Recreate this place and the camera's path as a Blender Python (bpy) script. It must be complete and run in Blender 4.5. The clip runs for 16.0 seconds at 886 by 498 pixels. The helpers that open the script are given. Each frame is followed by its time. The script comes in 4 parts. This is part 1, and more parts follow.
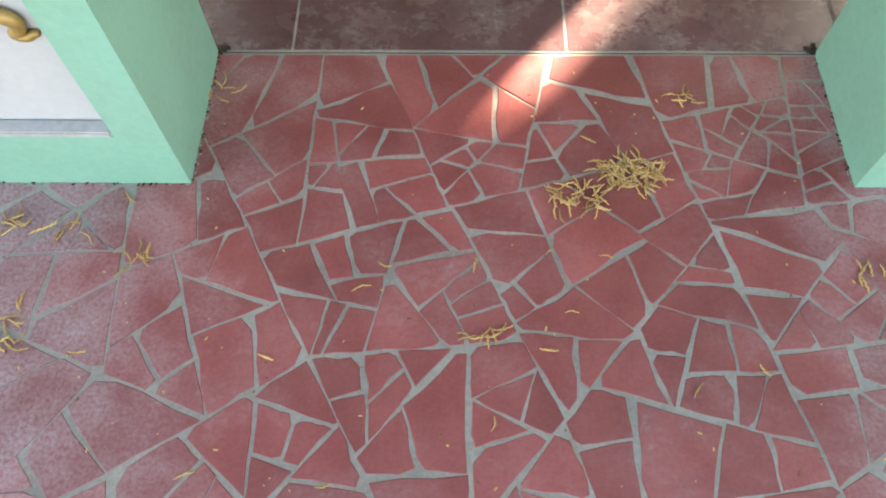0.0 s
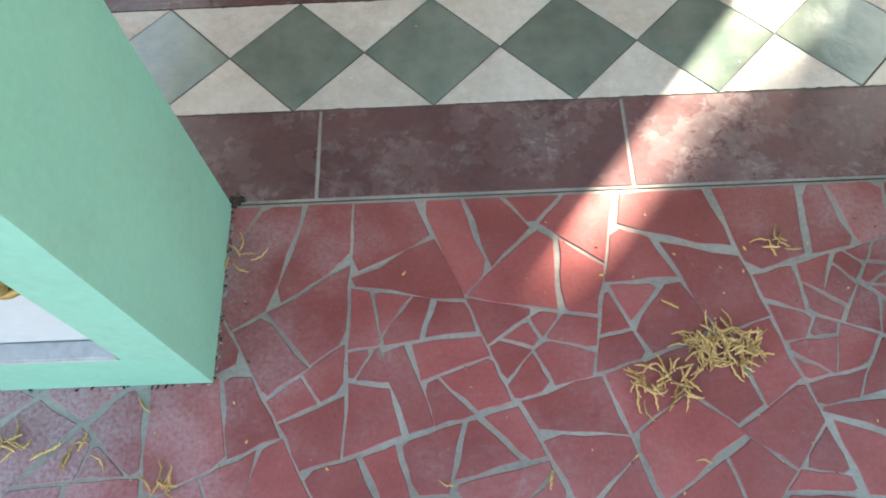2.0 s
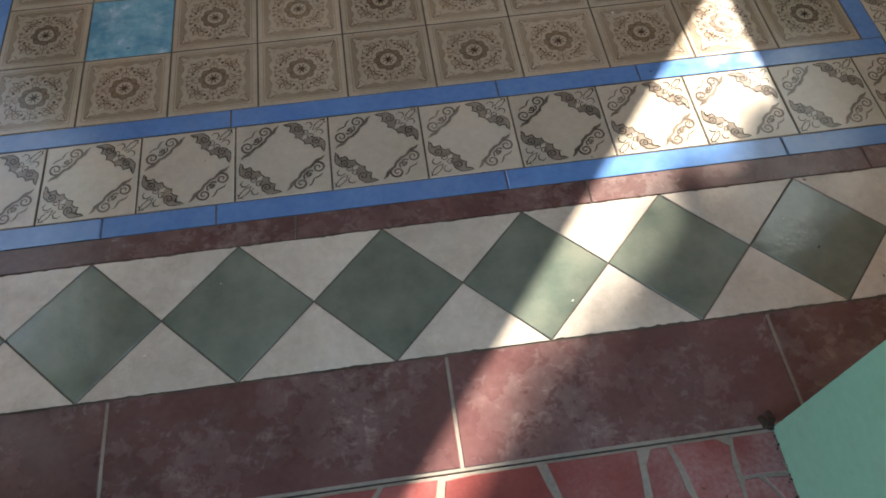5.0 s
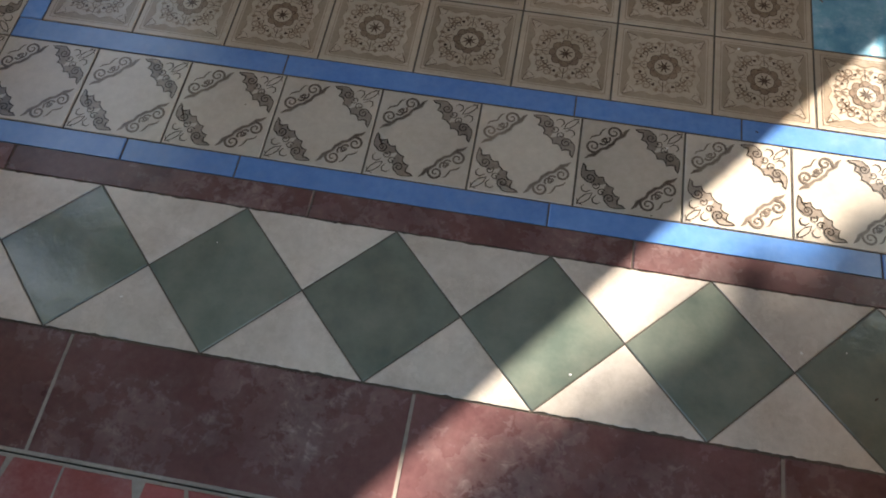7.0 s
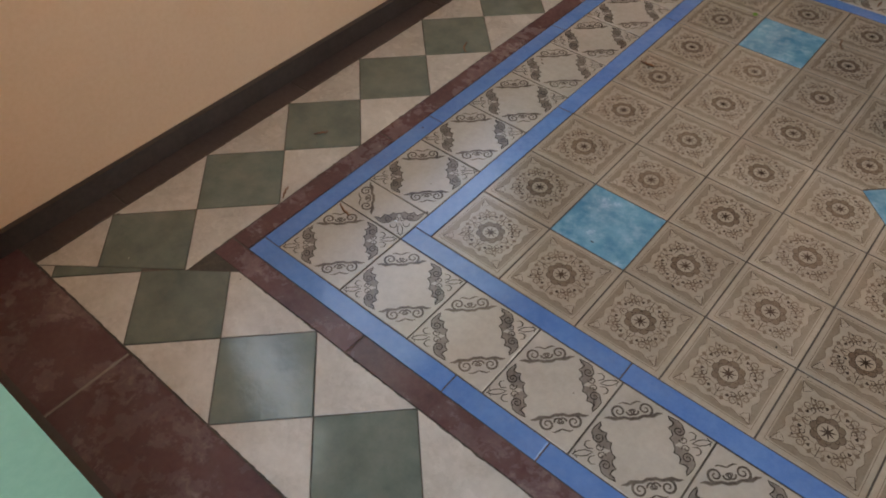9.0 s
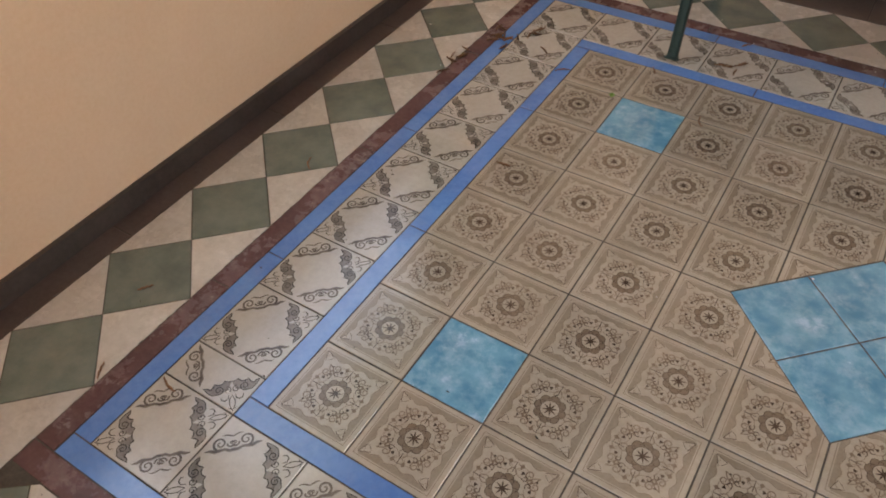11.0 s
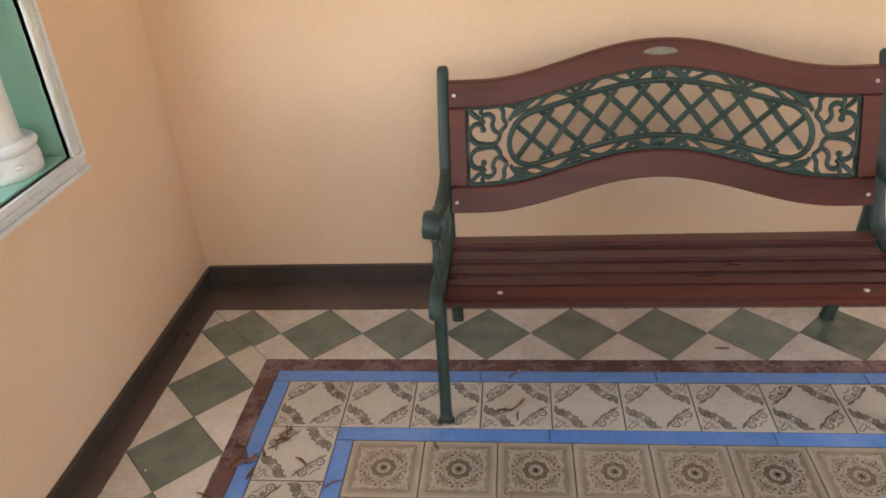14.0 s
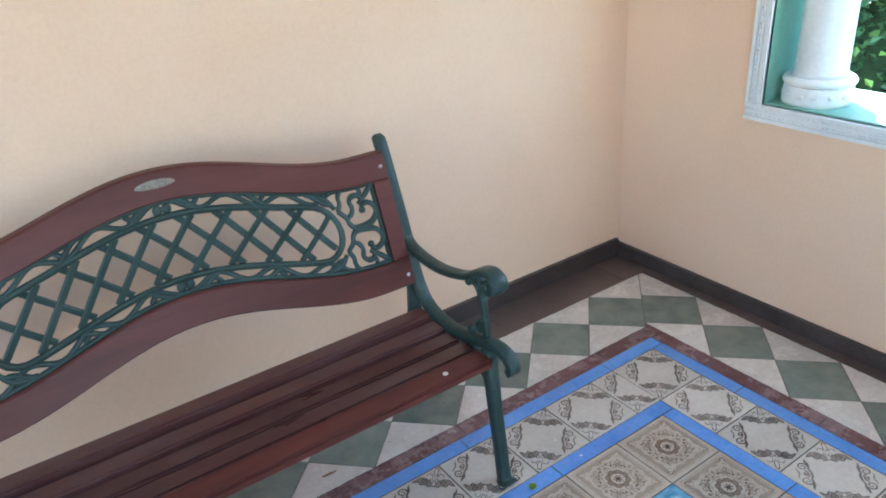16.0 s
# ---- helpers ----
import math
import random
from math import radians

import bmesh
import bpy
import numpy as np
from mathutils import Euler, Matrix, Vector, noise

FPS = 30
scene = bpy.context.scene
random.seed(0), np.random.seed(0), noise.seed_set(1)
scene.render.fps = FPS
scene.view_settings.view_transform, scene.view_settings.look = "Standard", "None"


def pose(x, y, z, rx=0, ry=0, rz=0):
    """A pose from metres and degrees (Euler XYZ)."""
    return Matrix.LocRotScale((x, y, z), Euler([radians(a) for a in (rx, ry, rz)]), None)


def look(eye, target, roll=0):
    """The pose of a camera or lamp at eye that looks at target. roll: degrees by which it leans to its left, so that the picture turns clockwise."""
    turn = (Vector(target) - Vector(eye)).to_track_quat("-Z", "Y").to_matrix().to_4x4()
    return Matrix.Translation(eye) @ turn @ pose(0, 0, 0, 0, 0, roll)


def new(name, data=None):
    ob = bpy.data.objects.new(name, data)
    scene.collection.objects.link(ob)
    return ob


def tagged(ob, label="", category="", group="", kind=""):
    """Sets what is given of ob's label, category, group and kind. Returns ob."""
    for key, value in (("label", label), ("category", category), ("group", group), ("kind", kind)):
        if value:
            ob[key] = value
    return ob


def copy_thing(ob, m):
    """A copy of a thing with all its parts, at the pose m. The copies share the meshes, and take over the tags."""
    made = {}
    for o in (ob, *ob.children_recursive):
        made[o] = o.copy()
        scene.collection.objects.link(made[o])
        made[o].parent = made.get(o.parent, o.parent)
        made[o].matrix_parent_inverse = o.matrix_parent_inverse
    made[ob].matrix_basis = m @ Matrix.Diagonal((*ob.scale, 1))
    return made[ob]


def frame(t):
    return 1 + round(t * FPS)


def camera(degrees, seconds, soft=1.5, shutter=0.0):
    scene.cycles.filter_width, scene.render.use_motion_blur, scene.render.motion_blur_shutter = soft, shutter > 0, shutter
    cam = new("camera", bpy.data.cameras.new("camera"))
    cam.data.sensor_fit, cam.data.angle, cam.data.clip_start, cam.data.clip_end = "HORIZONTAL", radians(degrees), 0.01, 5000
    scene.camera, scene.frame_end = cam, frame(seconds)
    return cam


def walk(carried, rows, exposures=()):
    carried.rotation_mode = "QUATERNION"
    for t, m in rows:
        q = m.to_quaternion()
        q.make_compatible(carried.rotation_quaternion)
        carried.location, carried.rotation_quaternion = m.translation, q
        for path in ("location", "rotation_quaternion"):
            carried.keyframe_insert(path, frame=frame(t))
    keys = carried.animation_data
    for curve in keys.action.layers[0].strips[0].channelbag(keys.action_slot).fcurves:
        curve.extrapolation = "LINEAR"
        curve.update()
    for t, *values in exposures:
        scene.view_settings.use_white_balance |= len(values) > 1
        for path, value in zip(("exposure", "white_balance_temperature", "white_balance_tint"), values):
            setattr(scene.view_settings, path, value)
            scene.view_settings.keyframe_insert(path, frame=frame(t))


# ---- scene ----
cam = camera(62.8, 16.0, soft=1.85)
PATH = [
    (0, (0.689, -1.963, 1.191), (0.657, -1.026, -0.576), -1.3),
    (0.5, (0.731, -1.827, 1.166), (0.682, -0.965, -0.638), -1.4),
    (1, (0.702, -1.755, 1.169), (0.575, -0.921, -0.645), -4.9),
    (1.5, (0.633, -1.614, 1.191), (0.536, -0.729, -0.6), -3.6),
    (2, (0.593, -1.514, 1.193), (0.554, -0.67, -0.619), -4.7),
    (2.5, (0.627, -1.426, 1.171), (0.654, -0.54, -0.622), -1.3),
    (3, (0.715, -1.307, 1.15), (0.774, -0.434, -0.649), -1.2),
    (3.5, (0.777, -1.255, 1.158), (0.819, -0.397, -0.648), -3.1),
    (4, (0.817, -1.232, 1.205), (0.855, -0.253, -0.538), -3.7),
    (4.5, (0.845, -1.211, 1.218), (0.927, -0.184, -0.496), -3.0),
    (4.7, (0.853, -1.183, 1.224), (0.976, -0.163, -0.492), -1.5),
    (6.8, (1.022, -0.914, 1.184), (0.93, -0.078, -0.631), 0.8),
    (7, (1.031, -0.911, 1.19), (0.876, -0.095, -0.629), -0.7),
    (7.5, (1.041, -0.913, 1.247), (0.754, -0.021, -0.52), -2.1),
    (8, (0.997, -0.929, 1.253), (0.411, -0.097, -0.468), -2.5),
    (8.5, (0.889, -0.897, 1.249), (0.176, -0.045, -0.414), -0.8),
    (9, (0.773, -0.85, 1.257), (-0.093, 0.151, -0.243), -0.8),
    (9.2, (0.735, -0.84, 1.265), (-0.116, 0.203, -0.215), -0.4),
    (11.3, (0.764, -0.402, 1.309), (0.045, 0.783, -0.134), -3.1),
    (11.5, (0.723, -0.367, 1.312), (0.075, 0.857, -0.131), -2.9),
    (12, (0.597, -0.287, 1.353), (0.045, 1.008, -0.068), -3.9),
    (12.5, (0.554, -0.216, 1.354), (0.068, 1.207, 0.034), -3.3),
    (13, (0.526, -0.014, 1.362), (0.085, 1.439, 0.061), -4.7),
    (13.5, (0.516, 0.11, 1.394), (0.095, 1.663, 0.206), -5.7),
    (14, (0.466, 0.14, 1.438), (0.256, 1.868, 0.454), -4.2),
    (14.5, (0.386, 0.174, 1.445), (0.618, 1.944, 0.543), -1.8),
    (15, (0.386, 0.215, 1.447), (0.902, 1.928, 0.554), -1.4),
    (15.5, (0.455, 0.345, 1.432), (1.184, 1.964, 0.511), -2.8),
    (16, (0.532, 0.506, 1.451), (1.519, 2.005, 0.569), -4.0),
]
EXPOSURES = [(0.0, 3.1, 9000, 10), (1.5, 3.15, 8500, 8), (2.5, 3.07, 7300, 4), (3.5, 3.0, 7800, 8), (4.7, 2.28, 8000, 11), (6.8, 1.9, 7800, 13), (7.5, 1.95, 7900, 14), (8.4, 2.5, 8200, 15), (9.0, 2.66, 8600, 18), (11.3, 3.06, 8700, 19), (12.5, 3.22, 8700, 19), (14.4, 3.4, 8400, 19), (15.0, 3.53, 6500, 11), (16.0, 3.52, 5850, 8)]
walk(cam, [(t, look(eye, target, roll)) for t, eye, target, roll in PATH], EXPOSURES)

# ---- light ----
SUN_WAY = Vector((-0.623, -0.782, -0.507))
world = bpy.data.worlds.new("world")
scene.world = world
world.use_nodes = True
wn = world.node_tree
sky = wn.nodes.new("ShaderNodeTexSky")
sky.sky_type, sky.sun_disc = "NISHITA", False
sky.sun_elevation, sky.sun_rotation = radians(26.9), radians(38.5)
wn.nodes["Background"].inputs["Strength"].default_value = 0.11
wn.links.new(sky.outputs[0], wn.nodes["Background"].inputs["Color"])
sun = new("sun", bpy.data.lights.new("sun", "SUN"))
sun.data.energy, sun.data.angle, sun.data.color = 5.0, radians(0.6), (1.0, 0.985, 0.965)
sun.matrix_world = look((0, 0, 8), Vector((0, 0, 8)) + SUN_WAY)

# added lamps in place of sky light: upper parts of both windows, and the gap beside the west window's column for a
# floor reflection
for at, to, wide, high, watts in (((-0.86, 0.97, 1.70), (0.6, 0.97, 0.9), 1.35, 0.70, 0.72), ((2.86, 0.95, 1.72), (1.4, 0.95, 0.8), 1.0, 0.66, 1.1), ((-0.86, -0.10, 1.45), (0.3, -0.25, 0.6), 0.18, 0.85, 0.16)):
    lamp = new("window_light", bpy.data.lights.new("window_light", "AREA"))
    lamp.data.shape, lamp.data.size, lamp.data.size_y, lamp.data.energy, lamp.data.color = "RECTANGLE", wide, high, watts, (0.70, 0.85, 1.0)
    lamp.matrix_world = look(at, to)


# ---- materials ----
def surface(name, dark, light, rough=0.5, grain=60.0, blotch=4.0, bump=0.15, metal=0.0, vary=0.15, dust=None, dust_amount=0.4,
            dust_scale=3.0, stretch=None, shine=0.5, coat=0.0, rough_vary=0.15,
            smear=0.0, clean=None):
    """A worn surface: two colours mixed by large blotches and fine grain, a shade of its own for each piece, dust in patches."""
    m = bpy.data.materials.new(name)
    m.use_nodes = True
    t = m.node_tree
    N, L = t.nodes, t.links
    b = N["Principled BSDF"]
    place = N.new("ShaderNodeNewGeometry").outputs["Position"]
    if stretch:
        mp = N.new("ShaderNodeMapping")
        mp.inputs["Scale"].default_value = stretch
        L.new(place, mp.inputs["Vector"])
        place = mp.outputs["Vector"]

    def noise_at(scale, detail=4.0, rough_=0.55):
        n = N.new("ShaderNodeTexNoise")
        n.inputs["Scale"].default_value, n.inputs["Detail"].default_value, n.inputs["Roughness"].default_value = scale, detail, rough_
        L.new(place, n.inputs["Vector"])
        return n.outputs["Fac"]

    def math_(op, a, c, clamp=False):
        n = N.new("ShaderNodeMath")
        n.operation, n.use_clamp = op, clamp
        for k, v in enumerate((a, c)):
            if isinstance(v, (int, float)):
                n.inputs[k].default_value = v
            else:
                L.new(v, n.inputs[k])
        return n.outputs[0]

    def blend(fac, a, c, mode="MIX"):
        n = N.new("ShaderNodeMix")
        n.data_type, n.blend_type = "RGBA", mode
        for k, v in ((0, fac), (6, a), (7, c)):
            if isinstance(v, (int, float)):
                n.inputs[k].default_value = v
            elif isinstance(v, tuple):
                n.inputs[k].default_value = (*v, 1)
            else:
                L.new(v, n.inputs[k])
        return n.outputs[2]

    big, fine = noise_at(blotch), noise_at(grain, 6.0, 0.65)
    fac = math_("ADD", math_("MULTIPLY", math_("SUBTRACT", big, 0.5), 2.2), math_("MULTIPLY", math_("SUBTRACT", fine, 0.5), 1.6))
    fac = math_("ADD", fac, 0.5, True)
    col = blend(fac, dark, light)
    if vary:
        rnd = N.new("ShaderNodeObjectInfo").outputs["Random"]
        k = math_("ADD", math_("MULTIPLY", math_("SUBTRACT", rnd, 0.5), 2 * vary), 1.0)
        mul = N.new("ShaderNodeVectorMath")
        mul.operation = "SCALE"
        L.new(col, mul.inputs[0])
        L.new(k, mul.inputs["Scale"])
        col = mul.outputs[0]
    rr = math_("ADD", math_("MULTIPLY", math_("SUBTRACT", noise_at(blotch * 2.3), 0.5), 2 * rough_vary), rough, True)
    if dust:
        d = math_("MULTIPLY", math_("SUBTRACT", noise_at(dust_scale, 8.0, 0.68), 0.46), 5.0, True)
        d = math_("MULTIPLY", d, math_("MULTIPLY", math_("SUBTRACT", noise_at(grain * 0.6, 5.0, 0.7), 0.3), 2.4, True))
        if smear:
            # wiped and trodden dust: swirling streaks with hard edges
            w = N.new("ShaderNodeTexNoise")
            w.inputs["Scale"].default_value, w.inputs["Detail"].default_value = dust_scale * 5.0, 7.0
            w.inputs["Roughness"].default_value, w.inputs["Distortion"].default_value = 0.7, 1.6
            L.new(place, w.inputs["Vector"])
            streak = math_("MULTIPLY", math_("SUBTRACT", w.outputs["Fac"], 0.53), 14.0, True)
            d = math_("MULTIPLY", d, math_("ADD", math_("MULTIPLY", streak, smear), 1.0 - 0.75 * smear), True)
        d = math_("MULTIPLY", d, dust_amount)
        if clean:
            # a spot trodden clean, with dust all round it
            sep = N.new("ShaderNodeSeparateXYZ")
            L.new(place, sep.inputs[0])
            far = [math_("POWER", math_("ABSOLUTE", math_("DIVIDE", math_("SUBTRACT", sep.outputs[k], clean[k]), clean[k + 2]), 0.0), 2.0) for k in (0, 1)]
            ring = math_("ADD", math_("SUBTRACT", math_("POWER", math_("ADD", far[0], far[1]), 0.5), 0.80), math_("MULTIPLY", math_("SUBTRACT", big, 0.5), 1.6))
            haze = math_("MULTIPLY", ring, 1.15, True)
            haze = math_("MULTIPLY", haze, math_("SUBTRACT", math_("MULTIPLY", fine, 3.2), 0.85), True)
            d = math_("MAXIMUM", math_("MULTIPLY", d, 0.55), math_("MULTIPLY", haze, 0.75))
        col = blend(d, col, dust)
        rr = math_("ADD", rr, math_("MULTIPLY", d, 0.5), True)
    L.new(col, b.inputs["Base Color"])
    L.new(rr, b.inputs["Roughness"])
    b.inputs["Metallic"].default_value = metal
    b.inputs["Specular IOR Level"].default_value = shine
    b.inputs["Coat Weight"].default_value = coat
    if bump:
        bp = N.new("ShaderNodeBump")
        bp.inputs["Strength"].default_value, bp.inputs["Distance"].default_value = bump, 0.004
        L.new(math_("ADD", math_("MULTIPLY", fine, 0.5), big), bp.inputs["Height"])
        L.new(bp.outputs[0], b.inputs["Normal"])
    return m


PEACH = surface("peach_wall_paint", (0.78, 0.52, 0.345), (0.84, 0.59, 0.415), 0.75, 90, 1.6, 0.12, vary=0)
MINT = surface("mint_wall_paint", (0.185, 0.415, 0.32), (0.232, 0.48, 0.38), 0.55, 70, 2.5, 0.15, vary=0, dust=(0.25, 0.30, 0.24), dust_amount=0.5, dust_scale=4)
WHITE = surface("white_paint", (0.70, 0.70, 0.70), (0.82, 0.82, 0.80), 0.5, 70, 5, 0.15, vary=0, dust=(0.45, 0.42, 0.38), dust_amount=0.35, dust_scale=9)
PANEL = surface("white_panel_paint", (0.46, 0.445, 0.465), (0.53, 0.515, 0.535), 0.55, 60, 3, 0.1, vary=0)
LEDGE = surface("weathered_ledge_paint", (0.38, 0.365, 0.36), (0.51, 0.49, 0.485), 0.7, 70, 5, 0.4, vary=0, dust=(0.20, 0.18, 0.15), dust_amount=0.7, dust_scale=16)
SKIRT = surface("dark_brown_skirting", (0.040, 0.029, 0.026), (0.080, 0.061, 0.055), 0.38, 60, 5, 0.1, vary=0.1)
GROUT = surface("grey_grout", (0.24, 0.205, 0.175), (0.38, 0.335, 0.29), 0.9, 120, 7, 0.6, vary=0)
TILE_GROUT = surface("dark_tile_grout", (0.055, 0.044, 0.035), (0.13, 0.107, 0.085), 0.9, 120, 6, 0.4, vary=0)
SHARD = surface("red_shard_tile", (0.25, 0.050, 0.048), (0.35, 0.085, 0.080), 0.42, 130, 9, 0.22, vary=0.16, dust=(0.40, 0.325, 0.335), dust_amount=0.9, dust_scale=4.6, smear=0.6, clean=(0.80, -1.40, 0.62, 0.85))
MAROON = surface("maroon_tile", (0.100, 0.044, 0.046), (0.175, 0.085, 0.086), 0.24, 70, 6, 0.08, vary=0.12, dust=(0.42, 0.34, 0.325), dust_amount=0.9, dust_scale=5.0, smear=0.75)
BROWN = surface("dark_brown_tile", (0.085, 0.055, 0.047), (0.140, 0.100, 0.088), 0.34, 70, 3, 0.05, vary=0.08)
CHECK_W = surface("cream_floor_tile", (0.56, 0.50, 0.44), (0.71, 0.65, 0.59), 0.22, 60, 7, 0.12, vary=0.08, dust=(0.27, 0.21, 0.15), dust_amount=0.6, dust_scale=13, shine=0.75)
CHECK_G = surface("slate_green_floor_tile", (0.112, 0.148, 0.126), (0.200, 0.232, 0.198), 0.11, 16, 9, 0.40, rough_vary=0.06, shine=0.85, vary=0.12, dust=(0.26, 0.22, 0.16), dust_amount=0.22, dust_scale=8)
BLUE = surface("blue_strip_tile", (0.075, 0.225, 0.58), (0.125, 0.305, 0.66), 0.15, 60, 7, 0.05, vary=0.08, dust=(0.3, 0.28, 0.27), dust_amount=0.18, shine=0.75)
MARBLE = surface("turquoise_marble_tile", (0.06, 0.27, 0.43), (0.19, 0.48, 0.63), 0.13, 26, 11, 0.03, vary=0.08, dust=(0.62, 0.82, 0.90), dust_amount=0.55, dust_scale=13, shine=0.75)
FIELD = surface("beige_printed_tile", (0.44, 0.355, 0.27), (0.55, 0.46, 0.365), 0.16, 70, 7, 0.05, vary=0.10, dust=(0.30, 0.24, 0.19), dust_amount=0.2, shine=0.75)
PRINT_MID = surface("tan_tile_print", (0.205, 0.142, 0.100), (0.30, 0.222, 0.162), 0.15, 130, 9, 0.03, vary=0.22)
PRINT_DARK = surface("brown_tile_print", (0.045, 0.028, 0.020), (0.15, 0.10, 0.072), 0.15, 130, 9, 0.03, vary=0.4)
BORDER = surface("ivory_printed_tile", (0.50, 0.44, 0.37), (0.62, 0.56, 0.48), 0.14, 60, 8, 0.06, vary=0.08, dust=(0.30, 0.25, 0.2), dust_amount=0.25, dust_scale=8, shine=0.75)
PRINT_GREY = surface("grey_brown_tile_print", (0.10, 0.077, 0.063), (0.24, 0.195, 0.16), 0.15, 120, 12, 0.03, vary=0.3)
TINT = surface("pale_tan_tile_print", (0.30, 0.235, 0.17), (0.39, 0.315, 0.24), 0.15, 130, 9, 0.03, vary=0.15)
PRINT_PALE = surface("pale_grey_tile_print", (0.22, 0.18, 0.15), (0.34, 0.29, 0.245), 0.15, 120, 12, 0.03, vary=0.15)
PRINT_BLACK = surface("black_tile_print", (0.022, 0.016, 0.014), (0.075, 0.058, 0.05), 0.15, 120, 12, 0.03, vary=0.3)
WOOD = surface("red_stained_wood", (0.066, 0.016, 0.012), (0.124, 0.031, 0.023), 0.46, 38, 5, 0.12, vary=0.14, stretch=(0.12, 1, 1), dust=(0.22, 0.13, 0.11), dust_amount=0.12, dust_scale=9, shine=0.35)
SLAT = surface("brown_stained_slat_wood", (0.074, 0.026, 0.022), (0.100, 0.037, 0.031), 0.30, 30, 4, 0.04, vary=0.18, stretch=(0.3, 1, 1), dust=(0.22, 0.155, 0.145), dust_amount=0.42, dust_scale=5)
IRON = surface("green_painted_iron", (0.011, 0.029, 0.024), (0.026, 0.054, 0.045), 0.45, 110, 14, 0.25, vary=0.1, dust=(0.10, 0.16, 0.14), dust_amount=0.3, dust_scale=12)
BOLT = surface("bright_bolt_steel", (0.55, 0.52, 0.48), (0.72, 0.70, 0.66), 0.35, 80, 20, 0.1, metal=0.6, vary=0)
PLATE = surface("worn_pewter_plate", (0.19, 0.165, 0.13), (0.36, 0.32, 0.27), 0.5, 160, 40, 0.5, metal=0.4, vary=0)
GOLD = surface("gold_paint", (0.30, 0.17, 0.05), (0.52, 0.33, 0.12), 0.4, 60, 14, 0.3, metal=0.35, vary=0)
CATKIN = surface("dry_yellow_catkin", (0.42, 0.215, 0.07), (0.66, 0.42, 0.175), 0.8, 260, 30, 0.6, vary=0.25)
CATKIN_OLD = surface("dry_brown_catkin", (0.10, 0.045, 0.022), (0.25, 0.115, 0.055), 0.8, 260, 30, 0.6, vary=0.25)
DEBRIS = surface("dark_leaf_debris", (0.015, 0.010, 0.008), (0.06, 0.035, 0.02), 0.8, 160, 30, 0.5, vary=0.3)
GREEN = surface("fresh_green_leaf", (0.10, 0.24, 0.02), (0.20, 0.36, 0.05), 0.5, 120, 20, 0.2, vary=0.1)
EARTH = surface("grey_yard_ground", (0.22, 0.21, 0.19), (0.38, 0.36, 0.33), 0.9, 18, 0.7, 0.6, vary=0, dust=(0.12, 0.10, 0.06), dust_amount=0.6, dust_scale=1.2)
CEILING = surface("white_ceiling_paint", (0.72, 0.70, 0.66), (0.80, 0.78, 0.74), 0.8, 60, 2, 0.1, vary=0)
ROOF = surface("grey_roof_render", (0.25, 0.24, 0.22), (0.36, 0.34, 0.32), 0.85, 30, 2, 0.3, vary=0)


def leaf_material():
    m = bpy.data.materials.new("hedge_leaf")
    m.use_nodes = True
    N, L = m.node_tree.nodes, m.node_tree.links
    b = N["Principled BSDF"]
    ramp = N.new("ShaderNodeValToRGB")
    ramp.color_ramp.elements[0].color = (0.035, 0.075, 0.035, 1)
    ramp.color_ramp.elements[1].color = (0.34, 0.44, 0.10, 1)
    mid = ramp.color_ramp.elements.new(0.6)
    mid.color = (0.09, 0.17, 0.075, 1)
    L.new(N.new("ShaderNodeNewGeometry").outputs["Random Per Island"], ramp.inputs["Fac"])
    L.new(ramp.outputs["Color"], b.inputs["Base Color"])
    b.inputs["Roughness"].default_value = 0.45
    return m


LEAF = leaf_material()


# ---- builders ----
def mesh_of(name, bm, *materials, smooth=False):
    bmesh.ops.recalc_face_normals(bm, faces=bm.faces)
    me = bpy.data.meshes.new(name)
    bm.to_mesh(me)
    bm.free()
    for m in materials:
        me.materials.append(m)
    if smooth:
        me.polygons.foreach_set("use_smooth", [True] * len(me.polygons))
    return me


def part(name, bm, material, parent=None, label="", smooth=False):
    """Links a bmesh as one mesh object under a thing or under a part."""
    mats = material if isinstance(material, tuple) else (material,)
    ob = new(name, mesh_of(name, bm, *mats, smooth=smooth))
    if parent:
        ob.parent = parent
    return tagged(ob, label)


def piece(name, me, parent, x=0.0, y=0.0, z=0.0, turn=0.0):
    ob = new(name, me)
    ob.matrix_basis = pose(x, y, z, 0, 0, turn)
    ob.parent = parent
    return ob


def thing(name, label, category, x=0.0, y=0.0, z=0.0, kind="", group=""):
    ob = new(name)
    ob.empty_display_size = 0.05
    ob.location = (x, y, z)
    return tagged(ob, label, category, group, kind)


def block(bm, x0, x1, y0, y1, z0, z1, mat=lambda n: 0, bevel=0.0):
    vs = [bm.verts.new(p) for p in ((x0, y0, z0), (x1, y0, z0), (x1, y1, z0), (x0, y1, z0), (x0, y0, z1), (x1, y0, z1), (x1, y1, z1), (x0, y1, z1))]
    faces = []
    for idx, n in (((3, 2, 1, 0), (0, 0, -1)), ((4, 5, 6, 7), (0, 0, 1)), ((0, 1, 5, 4), (0, -1, 0)), ((2, 3, 7, 6), (0, 1, 0)), ((1, 2, 6, 5), (1, 0, 0)), ((3, 0, 4, 7), (-1, 0, 0))):
        fc = bm.faces.new([vs[i] for i in idx])
        fc.material_index = mat(n)
        faces.append(fc)
    if bevel:
        bmesh.ops.bevel(bm, geom=[e for e in bm.edges if all(v in vs for v in e.verts)], offset=bevel, segments=2, affect="EDGES")
    return faces


